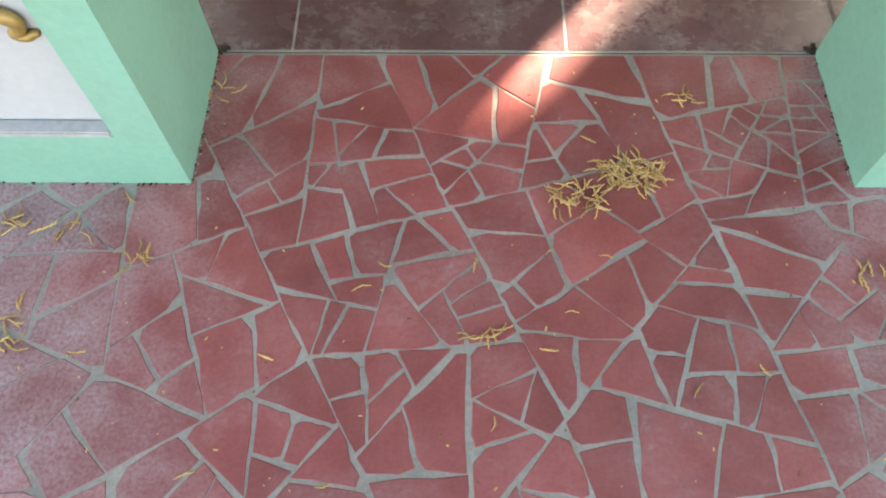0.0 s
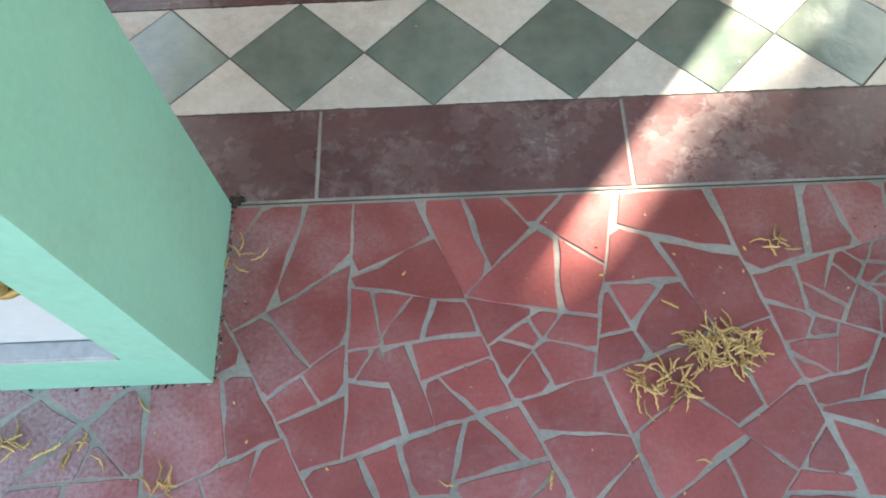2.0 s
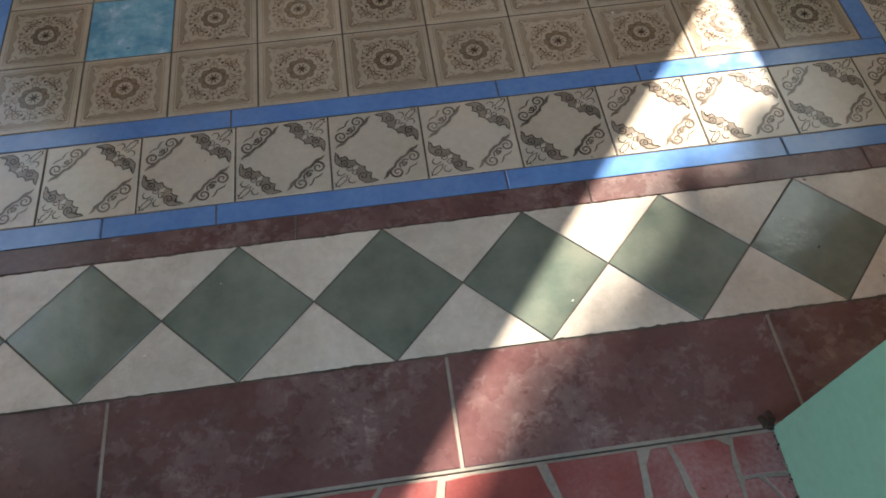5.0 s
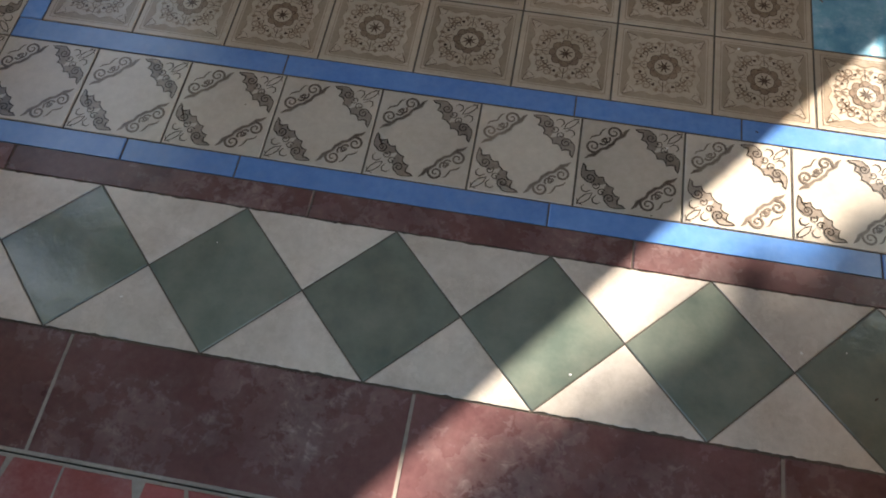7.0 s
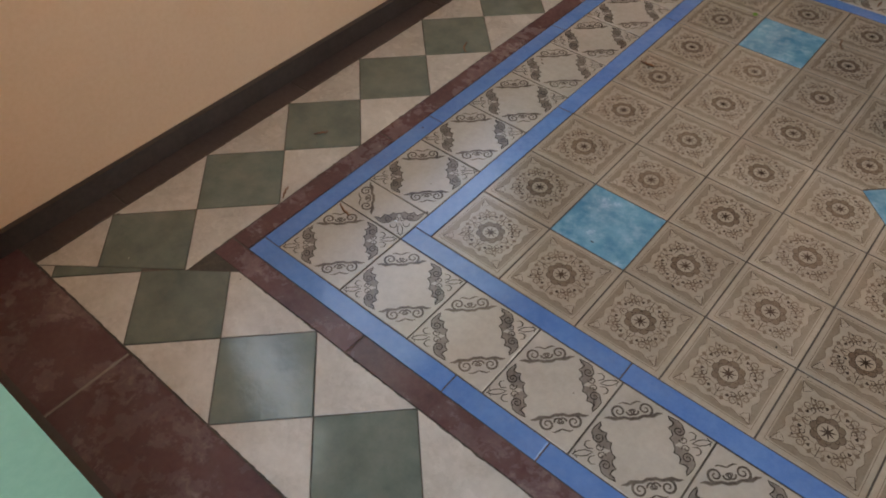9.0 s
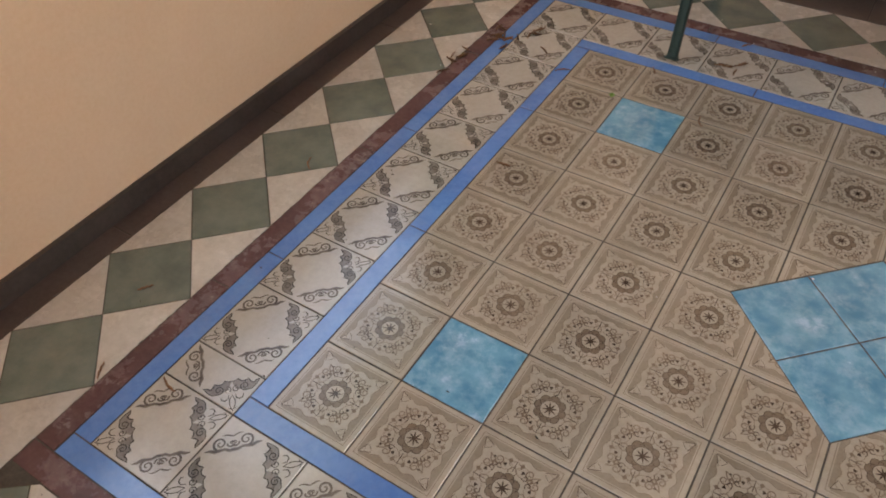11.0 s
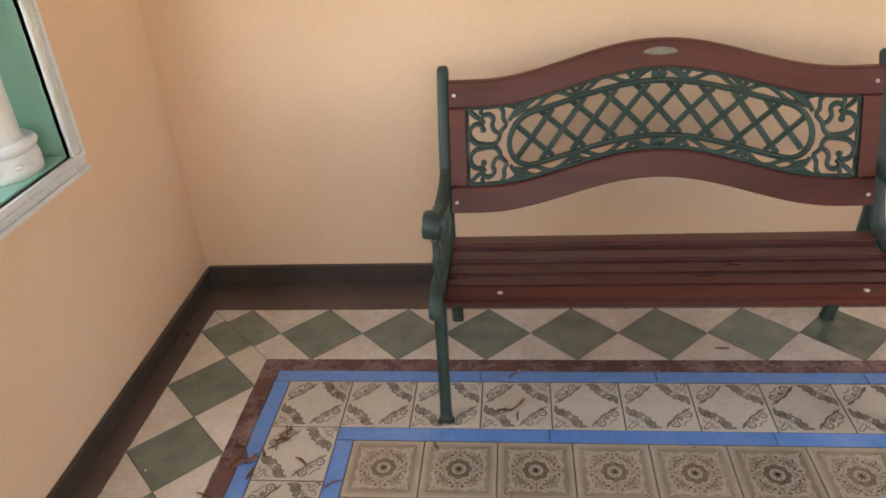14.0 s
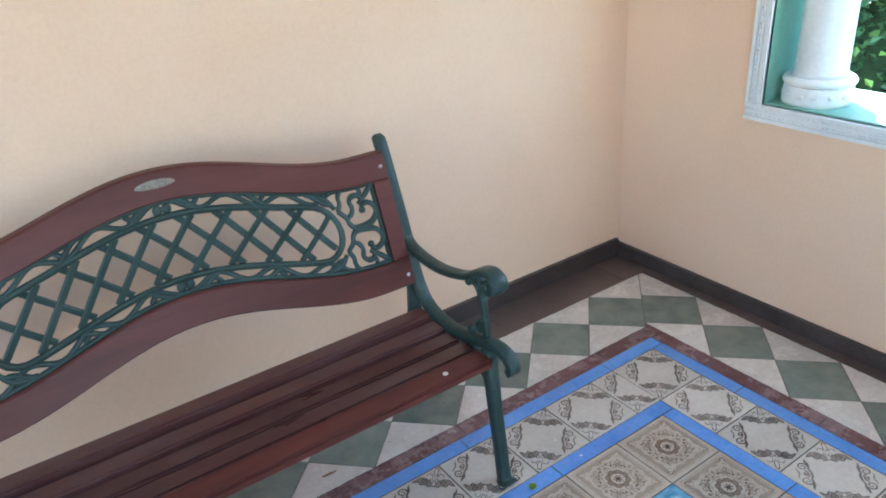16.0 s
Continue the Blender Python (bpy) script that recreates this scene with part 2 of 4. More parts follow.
def prism(bm, poly, top=0.0, depth=0.007, edge=0.0012, mat=0):
    """A flat slab with a worn top edge over a convex polygon, counter-clockwise."""
    n = len(poly)
    cx, cy = sum(p[0] for p in poly) / n, sum(p[1] for p in poly) / n

    def ring(z, shrink):
        out = []
        for x, y in poly:
            d = math.hypot(x - cx, y - cy) or 1
            k = max(0.2, 1 - shrink / d)
            out.append(bm.verts.new((cx + (x - cx) * k, cy + (y - cy) * k, z)))
        return out
    a, b, c = ring(top - depth, 0), ring(top - edge, 0), ring(top, edge * 1.6)
    for r, s in ((a, b), (b, c)):
        for i in range(n):
            bm.faces.new((r[i], r[(i + 1) % n], s[(i + 1) % n], s[i])).material_index = mat
    bm.faces.new(c).material_index = mat


def clip(poly, px, py, nx, ny):
    """The part of a convex polygon on the side of a line to which its normal does not point."""
    out = []
    for i, a in enumerate(poly):
        b = poly[(i + 1) % len(poly)]
        da, db = (a[0] - px) * nx + (a[1] - py) * ny, (b[0] - px) * nx + (b[1] - py) * ny
        if da <= 0:
            out.append(a)
        if (da < 0 < db) or (db < 0 < da):
            k = da / (da - db)
            out.append((a[0] + (b[0] - a[0]) * k, a[1] + (b[1] - a[1]) * k))
    return out


def inset(poly, d):
    out = list(poly)
    for i, a in enumerate(poly):
        b = poly[(i + 1) % len(poly)]
        ex, ey = b[0] - a[0], b[1] - a[1]
        l = math.hypot(ex, ey)
        if l > 1e-6:
            nx, ny = ey / l, -ex / l
            out = clip(out, a[0] - nx * d, a[1] - ny * d, nx, ny)
            if len(out) < 3:
                return []
    return out


def area(poly):
    return 0.5 * sum(a[0] * b[1] - b[0] * a[1] for a, b in zip(poly, poly[1:] + poly[:1]))


def ribbon(bm, pts, width, z, mat, closed=False):
    """A flat printed line on a tile; width may be one number or one per point."""
    n = len(pts)
    ws = width if isinstance(width, (list, tuple)) else [width] * n
    left, right = [], []
    for i, (x, y) in enumerate(pts):
        a = pts[i - 1] if (i or closed) else pts[i]
        b = pts[(i + 1) % n] if (i < n - 1 or closed) else pts[i]
        tx, ty = b[0] - a[0], b[1] - a[1]
        l = math.hypot(tx, ty) or 1
        w = ws[i] / 2
        left.append(bm.verts.new((x - ty / l * w, y + tx / l * w, z)))
        right.append(bm.verts.new((x + ty / l * w, y - tx / l * w, z)))
    for i in range(n if closed else n - 1):
        j = (i + 1) % n
        bm.faces.new((right[i], right[j], left[j], left[i])).material_index = mat


def patch(bm, pts, z, mat):
    bm.faces.new([bm.verts.new((x, y, z)) for x, y in pts]).material_index = mat


def spiral(cx, cy, r0, r1, a0, turns, n=18):
    return [(cx + (r0 + (r1 - r0) * i / n) * math.cos(a0 + turns * 2 * math.pi * i / n),
             cy + (r0 + (r1 - r0) * i / n) * math.sin(a0 + turns * 2 * math.pi * i / n)) for i in range(n + 1)]


def sweep(bm, pts, wide, thick, across=Vector((1, 0, 0)), soft=0.3, closed=False):
    """A bar with rounded edges along a line of points; wide along `across`, thick in the other way. Both may vary by point."""
    n = len(pts)
    pts = [Vector(p) for p in pts]
    W = wide if isinstance(wide, list) else [wide] * n
    T = thick if isinstance(thick, list) else [thick] * n
    sec = [(-1, -1 + soft), (-1 + soft, -1), (1 - soft, -1), (1, -1 + soft), (1, 1 - soft), (1 - soft, 1), (-1 + soft, 1), (-1, 1 - soft)]
    rings = []
    for i, p in enumerate(pts):
        a = pts[i - 1] if (i or closed) else p
        b = pts[(i + 1) % n] if (i < n - 1 or closed) else p
        t = (b - a).normalized()
        u = (across - t * across.dot(t)).normalized()
        v = t.cross(u)
        rings.append([bm.verts.new(p + u * (s * W[i] / 2) + v * (q * T[i] / 2)) for s, q in sec])
    for i in range(n if closed else n - 1):
        r, s = rings[i], rings[(i + 1) % n]
        for k in range(8):
            bm.faces.new((r[k], r[(k + 1) % 8], s[(k + 1) % 8], s[k]))
    if not closed:
        bm.faces.new(rings[0][::-1])
        bm.faces.new(rings[-1])


def smooth_line(pts, n=6):
    """Catmull-Rom through the points."""
    P = [Vector(p) for p in pts]
    P = [2 * P[0] - P[1]] + P + [2 * P[-1] - P[-2]]
    out = []
    for i in range(1, len(P) - 2):
        a, b, c, d = P[i - 1:i + 3]
        for k in range(n):
            t = k / n
            out.append(0.5 * (2 * b + (c - a) * t + (2 * a - 5 * b + 4 * c - d) * t * t + (3 * b - a - 3 * c + d) * t ** 3))
    return out + [P[-2]]


def lathe(bm, profile, cx=0.0, cy=0.0, n=32):
    rings = [[bm.verts.new((cx + r * math.cos(2 * math.pi * k / n), cy + r * math.sin(2 * math.pi * k / n), z)) for k in range(n)] for r, z in profile]
    for r, s in zip(rings, rings[1:]):
        for k in range(n):
            bm.faces.new((r[k], r[(k + 1) % n], s[(k + 1) % n], s[k]))
    bm.faces.new(rings[0][::-1])
    bm.faces.new(rings[-1])


# ---- plan ----
X0, X1, Y0, Y1, TOP = -0.725, 2.70, -0.85, 2.43, 2.60      # the room's inner faces
FRONT = -1.19                                              # outer face of the entrance wall
DOOR0, DOOR1, DOOR_TOP = 0.172, 1.460, 2.10
SIDE = 0.30                                                # thickness of the side walls
WEST0, EAST0, WIN1, SILL, HEAD = -0.24, 0.26, 1.838, 0.765, 2.12          # both side windows


def inner(axis, sign):
    """Peach on the face that looks into the room, mint on all others."""
    want = tuple(sign if k == axis else 0 for k in range(3))
    return lambda n: 0 if n == want else 1


# ---- shell ----
ground_bm = bmesh.new()
block(ground_bm, -400, 400, -400, 400, -0.5, -0.06)
tagged(part("ground", ground_bm, EARTH, None, "bare grey yard ground around the pavilion"), "", "ground", kind="structure")

bm = bmesh.new()
block(bm, X0 - SIDE, X1 + SIDE, Y0 + 0.001, Y1 + 0.2, -0.3, -0.0016)
floor = tagged(part("floor", bm, TILE_GROUT, None, "patterned ceramic tile floor with blue and maroon borders"), "", "floor", kind="structure")
bm = bmesh.new()
block(bm, X0, X1, Y0 + 0.002, -0.645, -0.0015, -0.0011)
part("pale_grout", bm, GROUT, floor)
bm = bmesh.new()
block(bm, -2.4, 4.2, -4.2, Y0 - 0.001, -0.3, -0.0014)
pavement = tagged(part("pavement", bm, GROUT, None, "crazy paving of broken red tiles in grey grout"), "", "pavement", kind="structure")

for name, xa, xb, sign, WIN0, lab in (("wall_west", X0 - SIDE, X0, 1, WEST0, "peach painted side wall with a window opening"), ("wall_east", X1, X1 + SIDE, -1, EAST0, "peach painted side wall with a window opening")):
    bm = bmesh.new()
    m = inner(0, sign)
    block(bm, xa, xb, Y0, Y1, -0.3, SILL, m)
    block(bm, xa, xb, Y0, Y1, HEAD, TOP, m)
    block(bm, xa, xb, Y0, WIN0, SILL, HEAD, m)
    block(bm, xa, xb, WIN1, Y1, SILL, HEAD, m)
    tagged(part(name, bm, (PEACH, MINT), None, lab), "", "wall", kind="structure")
bm = bmesh.new()
block(bm, X0 - SIDE, X1 + SIDE, Y1, Y1 + 0.2, -0.3, TOP, inner(1, -1))
tagged(part("wall_north", bm, (PEACH, MINT), None, "plain peach painted back wall behind the bench"), "", "wall", kind="structure")

# entrance wall, with a sunk white panel beside the opening
PANEL_X0, PANEL_X1, PANEL_Z0, PANEL_Z1, PANEL_IN = -0.72, 0.081, 0.150, 1.5, 0.036
bm = bmesh.new()
m = inner(1, 1)
wx0, wx1, yc = X0 - SIDE, X1 + SIDE, FRONT + PANEL_IN
block(bm, wx0, DOOR0, yc, Y0, -0.3, TOP, m)
block(bm, wx0, DOOR0, FRONT, yc, -0.3, PANEL_Z0, m)
block(bm, wx0, DOOR0, FRONT, yc, PANEL_Z1, TOP, m)
block(bm, wx0, PANEL_X0, FRONT, yc, PANEL_Z0, PANEL_Z1, m)
block(bm, PANEL_X1, DOOR0, FRONT, yc, PANEL_Z0, PANEL_Z1, m)
block(bm, DOOR1, wx1, FRONT, Y0, -0.3, TOP, m)
block(bm, DOOR0, DOOR1, FRONT, Y0, DOOR_TOP, TOP, m)
tagged(part("wall_south", bm, (PEACH, MINT), None, "mint green entrance wall with a wide doorway"), "", "wall", kind="structure")
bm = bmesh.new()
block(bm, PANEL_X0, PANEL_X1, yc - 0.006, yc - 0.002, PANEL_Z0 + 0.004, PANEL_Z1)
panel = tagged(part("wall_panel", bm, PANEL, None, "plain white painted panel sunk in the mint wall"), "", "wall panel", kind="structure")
bm = bmesh.new()
block(bm, PANEL_X0, PANEL_X1 - 0.001, FRONT - 0.002, yc - 0.0068, PANEL_Z0 - 0.002, PANEL_Z0 + 0.012, bevel=0.003)
part("ledge", bm, LEDGE, panel, "weathered white ledge with flaking paint")

bm = bmesh.new()
block(bm, X0 - SIDE, X1 + SIDE, FRONT, Y1 + 0.2, TOP, TOP + 0.12)
tagged(part("ceiling", bm, CEILING, None, "plain white ceiling"), "", "ceiling", kind="structure")
bm = bmesh.new()
block(bm, X0 - SIDE - 0.2, X1 + SIDE + 0.2, FRONT - 0.25, Y1 + 0.4, TOP + 0.122, TOP + 0.3)
tagged(part("roof", bm, ROOF, None, "flat rendered roof slab"), "", "roof", kind="structure")


def skirting(x0, x1, y0, y1, high=0.076):
    bm = bmesh.new()
    block(bm, x0, x1, y0, y1, -0.002, high - 0.010)
    k = 0.004
    block(bm, x0 - (k if x0 > X0 + 1 and x1 - x0 < 0.1 else 0), x1 + (k if x1 < X1 - 1 and x1 - x0 < 0.1 else 0), y0 - (k if x1 - x0 > 0.1 and y0 > 0 else 0), y1 + (k if x1 - x0 > 0.1 and y1 < 0 else 0), high - 0.010, high)
    tagged(part("baseboard", bm, SKIRT, None, "dark brown tiled skirting along the wall"), "", "baseboard", kind="structure")


skirting(X0, X0 + 0.012, Y0, Y1, 0.064)
skirting(X1 - 0.012, X1, Y0, Y1, 0.060)
skirting(X0 + 0.012, X1 - 0.012, Y1 - 0.012, Y1)
skirting(X0 + 0.012, DOOR0 - 0.03, Y0, Y0 + 0.012)
skirting(DOOR1 + 0.03, X1 - 0.012, Y0, Y0 + 0.012)


def window(number, wall_x, into, WIN0):
    """A moulded white frame round the opening, on the inner face, and a painted sill."""
    win = thing("window_%d" % number, "unglazed window opening with an ornate white plaster frame", "window", wall_x, 0, 0, kind="structure")
    w, d = 0.055, 0.022
    bars = (("y", WIN0 - w, WIN1 + w, SILL - w, SILL), ("y", WIN0 - w, WIN1 + w, HEAD, HEAD + w), ("z", SILL, HEAD, WIN0 - w, WIN0), ("z", SILL, HEAD, WIN1, WIN1 + w))
    for way, a, b, c, e in bars:
        bm = bmesh.new()
        mid = (c + e) / 2
        for p0, p1, dep in ((c, e, d * 0.55), (c, c + 0.012, d), (e - 0.012, e, d), (mid - 0.004, mid + 0.004, d * 0.75)):
            x0, x1 = sorted((0.0005 * into, dep * into))
            if way == "y":
                block(bm, x0, x1, a, b, p0, p1)
            else:
                block(bm, x0, x1, p0, p1, a, b)
        bar = part("window_frame", bm, WHITE, win)
        bm = bmesh.new()
        n = int((b - a) / 0.016)
        for i in range(n):
            s = a + (i + 0.5) * (b - a) / n
            for o in (-0.0105, 0.0105):
                at = (d * 0.55 * into, s, mid + o) if way == "y" else (d * 0.55 * into, mid + o, s)
                size = (0.007, 0.0062, 0.0045) if way == "y" else (0.007, 0.0045, 0.0062)
                bmesh.ops.create_icosphere(bm, subdivisions=1, radius=1, matrix=Matrix.Translation(at) @ Matrix.Diagonal((*size, 1)))
        part("bead_moulding", bm, WHITE, bar, smooth=True)
    bm = bmesh.new()
    x0, x1 = sorted((0.0, -(SIDE + 0.03) * into))
    block(bm, x0, x1, WIN0 + 0.001, WIN1 - 0.001, SILL, SILL + 0.006)
    part("window_sill", bm, MINT, win, "mint painted sill")


window(1, X0, 1, WEST0)
window(2, X1, -1, EAST0)


def column(x, y):
    col = thing("column", "white plaster column on the window sill", "column", x, y, SILL + 0.006, group="window columns")
    bm = bmesh.new()
    lathe(bm, [(0.103, 0.0), (0.106, 0.012), (0.103, 0.055), (0.098, 0.060)])
    base = part("base", bm, WHITE, col, smooth=True)
    bm = bmesh.new()
    for k in range(14):
        a = 2 * math.pi * k / 14
        bmesh.ops.create_icosphere(bm, subdivisions=2, radius=1, matrix=pose(0.103 * math.cos(a), 0.103 * math.sin(a), 0.033, 0, 0, math.degrees(a)) @ Matrix.Diagonal((0.006, 0.012, 0.009, 1)))
    part("leaf_relief", bm, WHITE, base, smooth=True)
    bm = bmesh.new()
    lathe(bm, [(0.098, 0.060), (0.108, 0.066), (0.110, 0.075), (0.104, 0.083), (0.092, 0.086)])
    part("ring", bm, WHITE, col, smooth=True)
    bm = bmesh.new()
    h = HEAD - SILL - 0.006
    lathe(bm, [(0.084, 0.086), (0.078, 0.10), (0.074, 0.45 * h), (0.070, h - 0.09)])
    part("shaft", bm, WHITE, col, smooth=True)
    bm = bmesh.new()
    lathe(bm, [(0.070, h - 0.09), (0.082, h - 0.08), (0.082, h - 0.065), (0.095, h - 0.04), (0.105, h - 0.03), (0.105, h)])
    part("capital", bm, WHITE, col, smooth=True)
    return col


first = column(X1 + 0.115, 1.728)
for x, y in ((X1 + 0.115, 0.37), (X0 - 0.115, 1.728), (X0 - 0.115, 0.14)):
    copy_thing(first, pose(x, y, SILL + 0.006))


# ---- bench ----
BX0, BX1 = 0.249, 1.462
BXC = (BX0 + BX1) / 2
bench = thing("garden_bench", "red-stained slatted garden bench with green cast-iron ends", "bench", BXC, 1.95, 0)


def bench_part(name, bm, material, parent=None, label="", smooth=False):
    ob = part(name, bm, material, parent or bench, label, smooth)
    ob.data.transform(Matrix.Translation((-BXC, -1.95, 0)))
    return ob


def back_y(z):
    return 2.06 + (z - 0.48) * 0.33


def arch(u):
    return 0.089 * (0.5 + 0.5 * math.cos(math.pi * min(abs(u) / 0.50, 1)))


def end_frame(x):
    bm = bmesh.new()
    body = smooth_line([(x, 2.205, 0.850), (x, 2.188, 0.846), (x, back_y(0.70), 0.70), (x, 2.080, 0.55), (x, 2.042, 0.455), (x, 1.985, 0.405), (x, 1.89, 0.392), (x, 1.785, 0.412), (x, 1.715, 0.430), (x, 1.662, 0.426), (x, 1.638, 0.400), (x, 1.650, 0.382)], 5)
    n = len(body)
    sweep(bm, body, [0.033 if i > 3 else 0.028 for i in range(n)], [0.024 + 0.006 * math.sin(math.pi * i / n) for i in range(n)])
    frame_ob = bench_part("end_frame", bm, IRON, None, smooth=True)
    bm = bmesh.new()
    arm = smooth_line([(x, 2.100, 0.605), (x, 2.056, 0.572), (x, 1.94, 0.560), (x, 1.82, 0.584), (x, 1.75, 0.624), (x, 1.712, 0.634), (x, 1.686, 0.618), (x, 1.690, 0.596), (x, 1.712, 0.590), (x, 1.720, 0.604)], 5)
    n = len(arm)
    sweep(bm, arm, [0.030 + 0.016 * min(1, i / (n * 0.7)) for i in range(n)], [0.018 if i < n * 0.6 else 0.022 for i in range(n)])
    bench_part("armrest", bm, IRON, frame_ob, smooth=True)
    bm = bmesh.new()
    sweep(bm, smooth_line([(x, 1.770, 0.615), (x, 1.752, 0.585), (x, 1.748, 0.53), (x, 1.742, 0.48), (x, 1.738, 0.425)], 4), 0.018, [0.014] * 6 + [0.020] + [0.013] * 6 + [0.017] * 4)
    for yy, zz in ((1.751, 0.560), (1.750, 0.548), (1.746, 0.49)):
        bmesh.ops.create_icosphere(bm, subdivisions=2, radius=1, matrix=Matrix.Translation((x, yy, zz)) @ Matrix.Diagonal((0.014, 0.014, 0.006, 1)))
    for s in (1, -1):
        sweep(bm, [(x, 1.752 + s * (0.016 + p[0]), 0.598 + p[1]) for p in spiral(0.004, 0, 0.014, 0.004, math.pi if s > 0 else math.pi, 0.9, 12)], 0.014, 0.008)
    bmesh.ops.create_icosphere(bm, subdivisions=2, radius=0.012, matrix=Matrix.Translation((x, 1.80, 0.435)))
    bench_part("arm_support", bm, IRON, frame_ob, smooth=True)
    bm = bmesh.new()
    leg = smooth_line([(x, 1.735, 0.405), (x, 1.728, 0.33), (x, 1.716, 0.22), (x, 1.702, 0.12), (x, 1.694, 0.05), (x, 1.688, 0.012), (x, 1.684, 0.0)], 3)
    n = len(leg)
    sweep(bm, leg, [0.036 - 0.006 * math.sin(math.pi * i / n) for i in range(n - 3)] + [0.036, 0.044, 0.050], [0.036 - 0.006 * i / n for i in range(n - 3)] + [0.038, 0.050, 0.062])
    sweep(bm, smooth_line([(x, 1.725, 0.30), (x, 1.765, 0.335), (x, 1.80, 0.392)], 4), 0.020, 0.014)
    bench_part("front_leg", bm, IRON, frame_ob, smooth=True)
    bm = bmesh.new()
    sweep(bm, smooth_line([(x, 1.728, 0.29), (x, 1.745, 0.335), (x, 1.785, 0.372), (x, 1.845, 0.386)], 5), 0.022, 0.014)
    bench_part("brace", bm, IRON, frame_ob, smooth=True)
    for points, wide in ((smooth_line([(x, 1.750, 0.548), (x, 1.768, 0.572), (x, 1.790, 0.588)], 4) + [(x, 1.800 + q[0], 0.578 + q[1]) for q in spiral(0, 0, 0.014, 0.004, 2.2, -1.1, 12)], 0.016), ([(x, 1.762 + q[0], 0.462 + q[1]) for q in spiral(0, 0, 0.017, 0.004, -1.6, 1.2, 14)], 0.014)):
        bm = bmesh.new()
        sweep(bm, points, wide, 0.009)
        bench_part("scroll", bm, IRON, frame_ob, smooth=True)
    bm = bmesh.new()
    leg = smooth_line([(x, 2.075, 0.54), (x, 2.078, 0.42), (x, 2.10, 0.28), (x, 2.14, 0.14), (x, 2.175, 0.03), (x, 2.182, 0.0)], 3)
    n = len(leg)
    sweep(bm, leg, 0.038, [0.028] * (n - 2) + [0.038, 0.044])
    bench_part("rear_leg", bm, IRON, frame_ob, smooth=True)
    bm = bmesh.new()
    sweep(bm, [(x, 2.058 - p[0], 0.56 + p[1]) for p in spiral(0, 0, 0.022, 0.005, -0.6, 1.1, 14)], 0.014, 0.008)
    bench_part("scroll", bm, IRON, frame_ob, smooth=True)


end_frame(BX0 + 0.004)
end_frame(BX1 - 0.004)

SLATS = ((1.998, 0.408), (1.931, 0.395), (1.864, 0.390), (1.797, 0.394), (1.727, 0.403))
for k, (y, z) in enumerate(SLATS):
    bm = bmesh.new()
    half, low = (0.0277, 0.036) if k < 4 else (0.034, 0.030)
    block(bm, BX0 + 0.018, BX1 - 0.018, y - half, y + half, z - low, z, bevel=0.006 if k < 4 else 0.009)
    slat = bench_part("seat_slat", bm, WOOD if k == 4 else SLAT, None, "scuffed front slat of redder wood" if k == 4 else "")
    if k == 4:
        for x in (0.414, 1.315):
            bm = bmesh.new()
            bmesh.ops.create_uvsphere(bm, u_segments=10, v_segments=6, radius=1, matrix=Matrix.Translation((x, y - 0.004, z)) @ Matrix.Diagonal((0.0075, 0.0075, 0.0035, 1)))
            bench_part("bolt", bm, BOLT, slat, "bright bolt head", smooth=True)
bm = bmesh.new()
sweep(bm, smooth_line([(BXC, 2.04, 0.372), (BXC, 1.94, 0.356), (BXC, 1.876, 0.350), (BXC, 1.80, 0.355), (BXC, 1.72, 0.366)], 3), 0.03, 0.008)
bench_part("cross_strap", bm, IRON, None)


def on_back(x, z, out=0.0):
    return Vector((x, back_y(z) - out, z))


def rail(bm, x0, x1, low, high, deep, bow):
    """A board on the leaning back, arched when bow is 1."""
    n = 40
    rows = []
    for i in range(n + 1):
        x = x0 + (x1 - x0) * i / n
        a = arch(x - BXC) * bow
        e = 0.004
        rows.append([bm.verts.new(on_back(x, z + a, o)) for z, o in ((low, 0), (low, deep - e), (low + e, deep), (high - e, deep), (high, deep - e), (high, 0))])
    for r, s in zip(rows, rows[1:]):
        for k in range(6):
            bm.faces.new((r[k], r[(k + 1) % 6], s[(k + 1) % 6], s[k]))
    bm.faces.new(rows[0])
    bm.faces.new(rows[-1][::-1])


RX0, RX1 = 0.2705, 1.4405
Z_BOT, Z_IN0, Z_IN1, Z_TOP = 0.478, 0.550, 0.765, 0.834
bm = bmesh.new()
rail(bm, RX0, RX1, Z_IN1, Z_TOP, 0.026, 1)
top_rail = bench_part("top_rail", bm, WOOD)
bm = bmesh.new()
rail(bm, RX0, RX1, Z_BOT, Z_IN0, 0.026, 1)
low_rail = bench_part("bottom_rail", bm, WOOD)
for x in (RX0, RX1 - 0.046):
    bm = bmesh.new()
    rail(bm, x, x + 0.046, Z_IN0 + 0.0015, Z_IN1 - 0.0015, 0.0245, 0)
    bench_part("stile", bm, WOOD)
for x in (RX0 + 0.016, RX1 - 0.016):
    for z, own in ((Z_TOP - 0.035, top_rail), (Z_BOT + 0.03, low_rail)):
        bm = bmesh.new()
        bmesh.ops.create_uvsphere(bm, u_segments=10, v_segments=6, radius=1, matrix=Matrix.Translation(on_back(x, z, 0.026)) @ Matrix.Diagonal((0.006, 0.003, 0.006, 1)))
        bench_part("bolt", bm, BOLT, own, "bright bolt head", smooth=True)
bm = bmesh.new()
bmesh.ops.create_uvsphere(bm, u_segments=24, v_segments=8, radius=1, matrix=Matrix.Translation(on_back(BXC, 0.5 * (Z_IN1 + Z_TOP) + 0.089 + 0.004, 0.026)) @ Matrix.Diagonal((0.046, 0.003, 0.014, 1)))
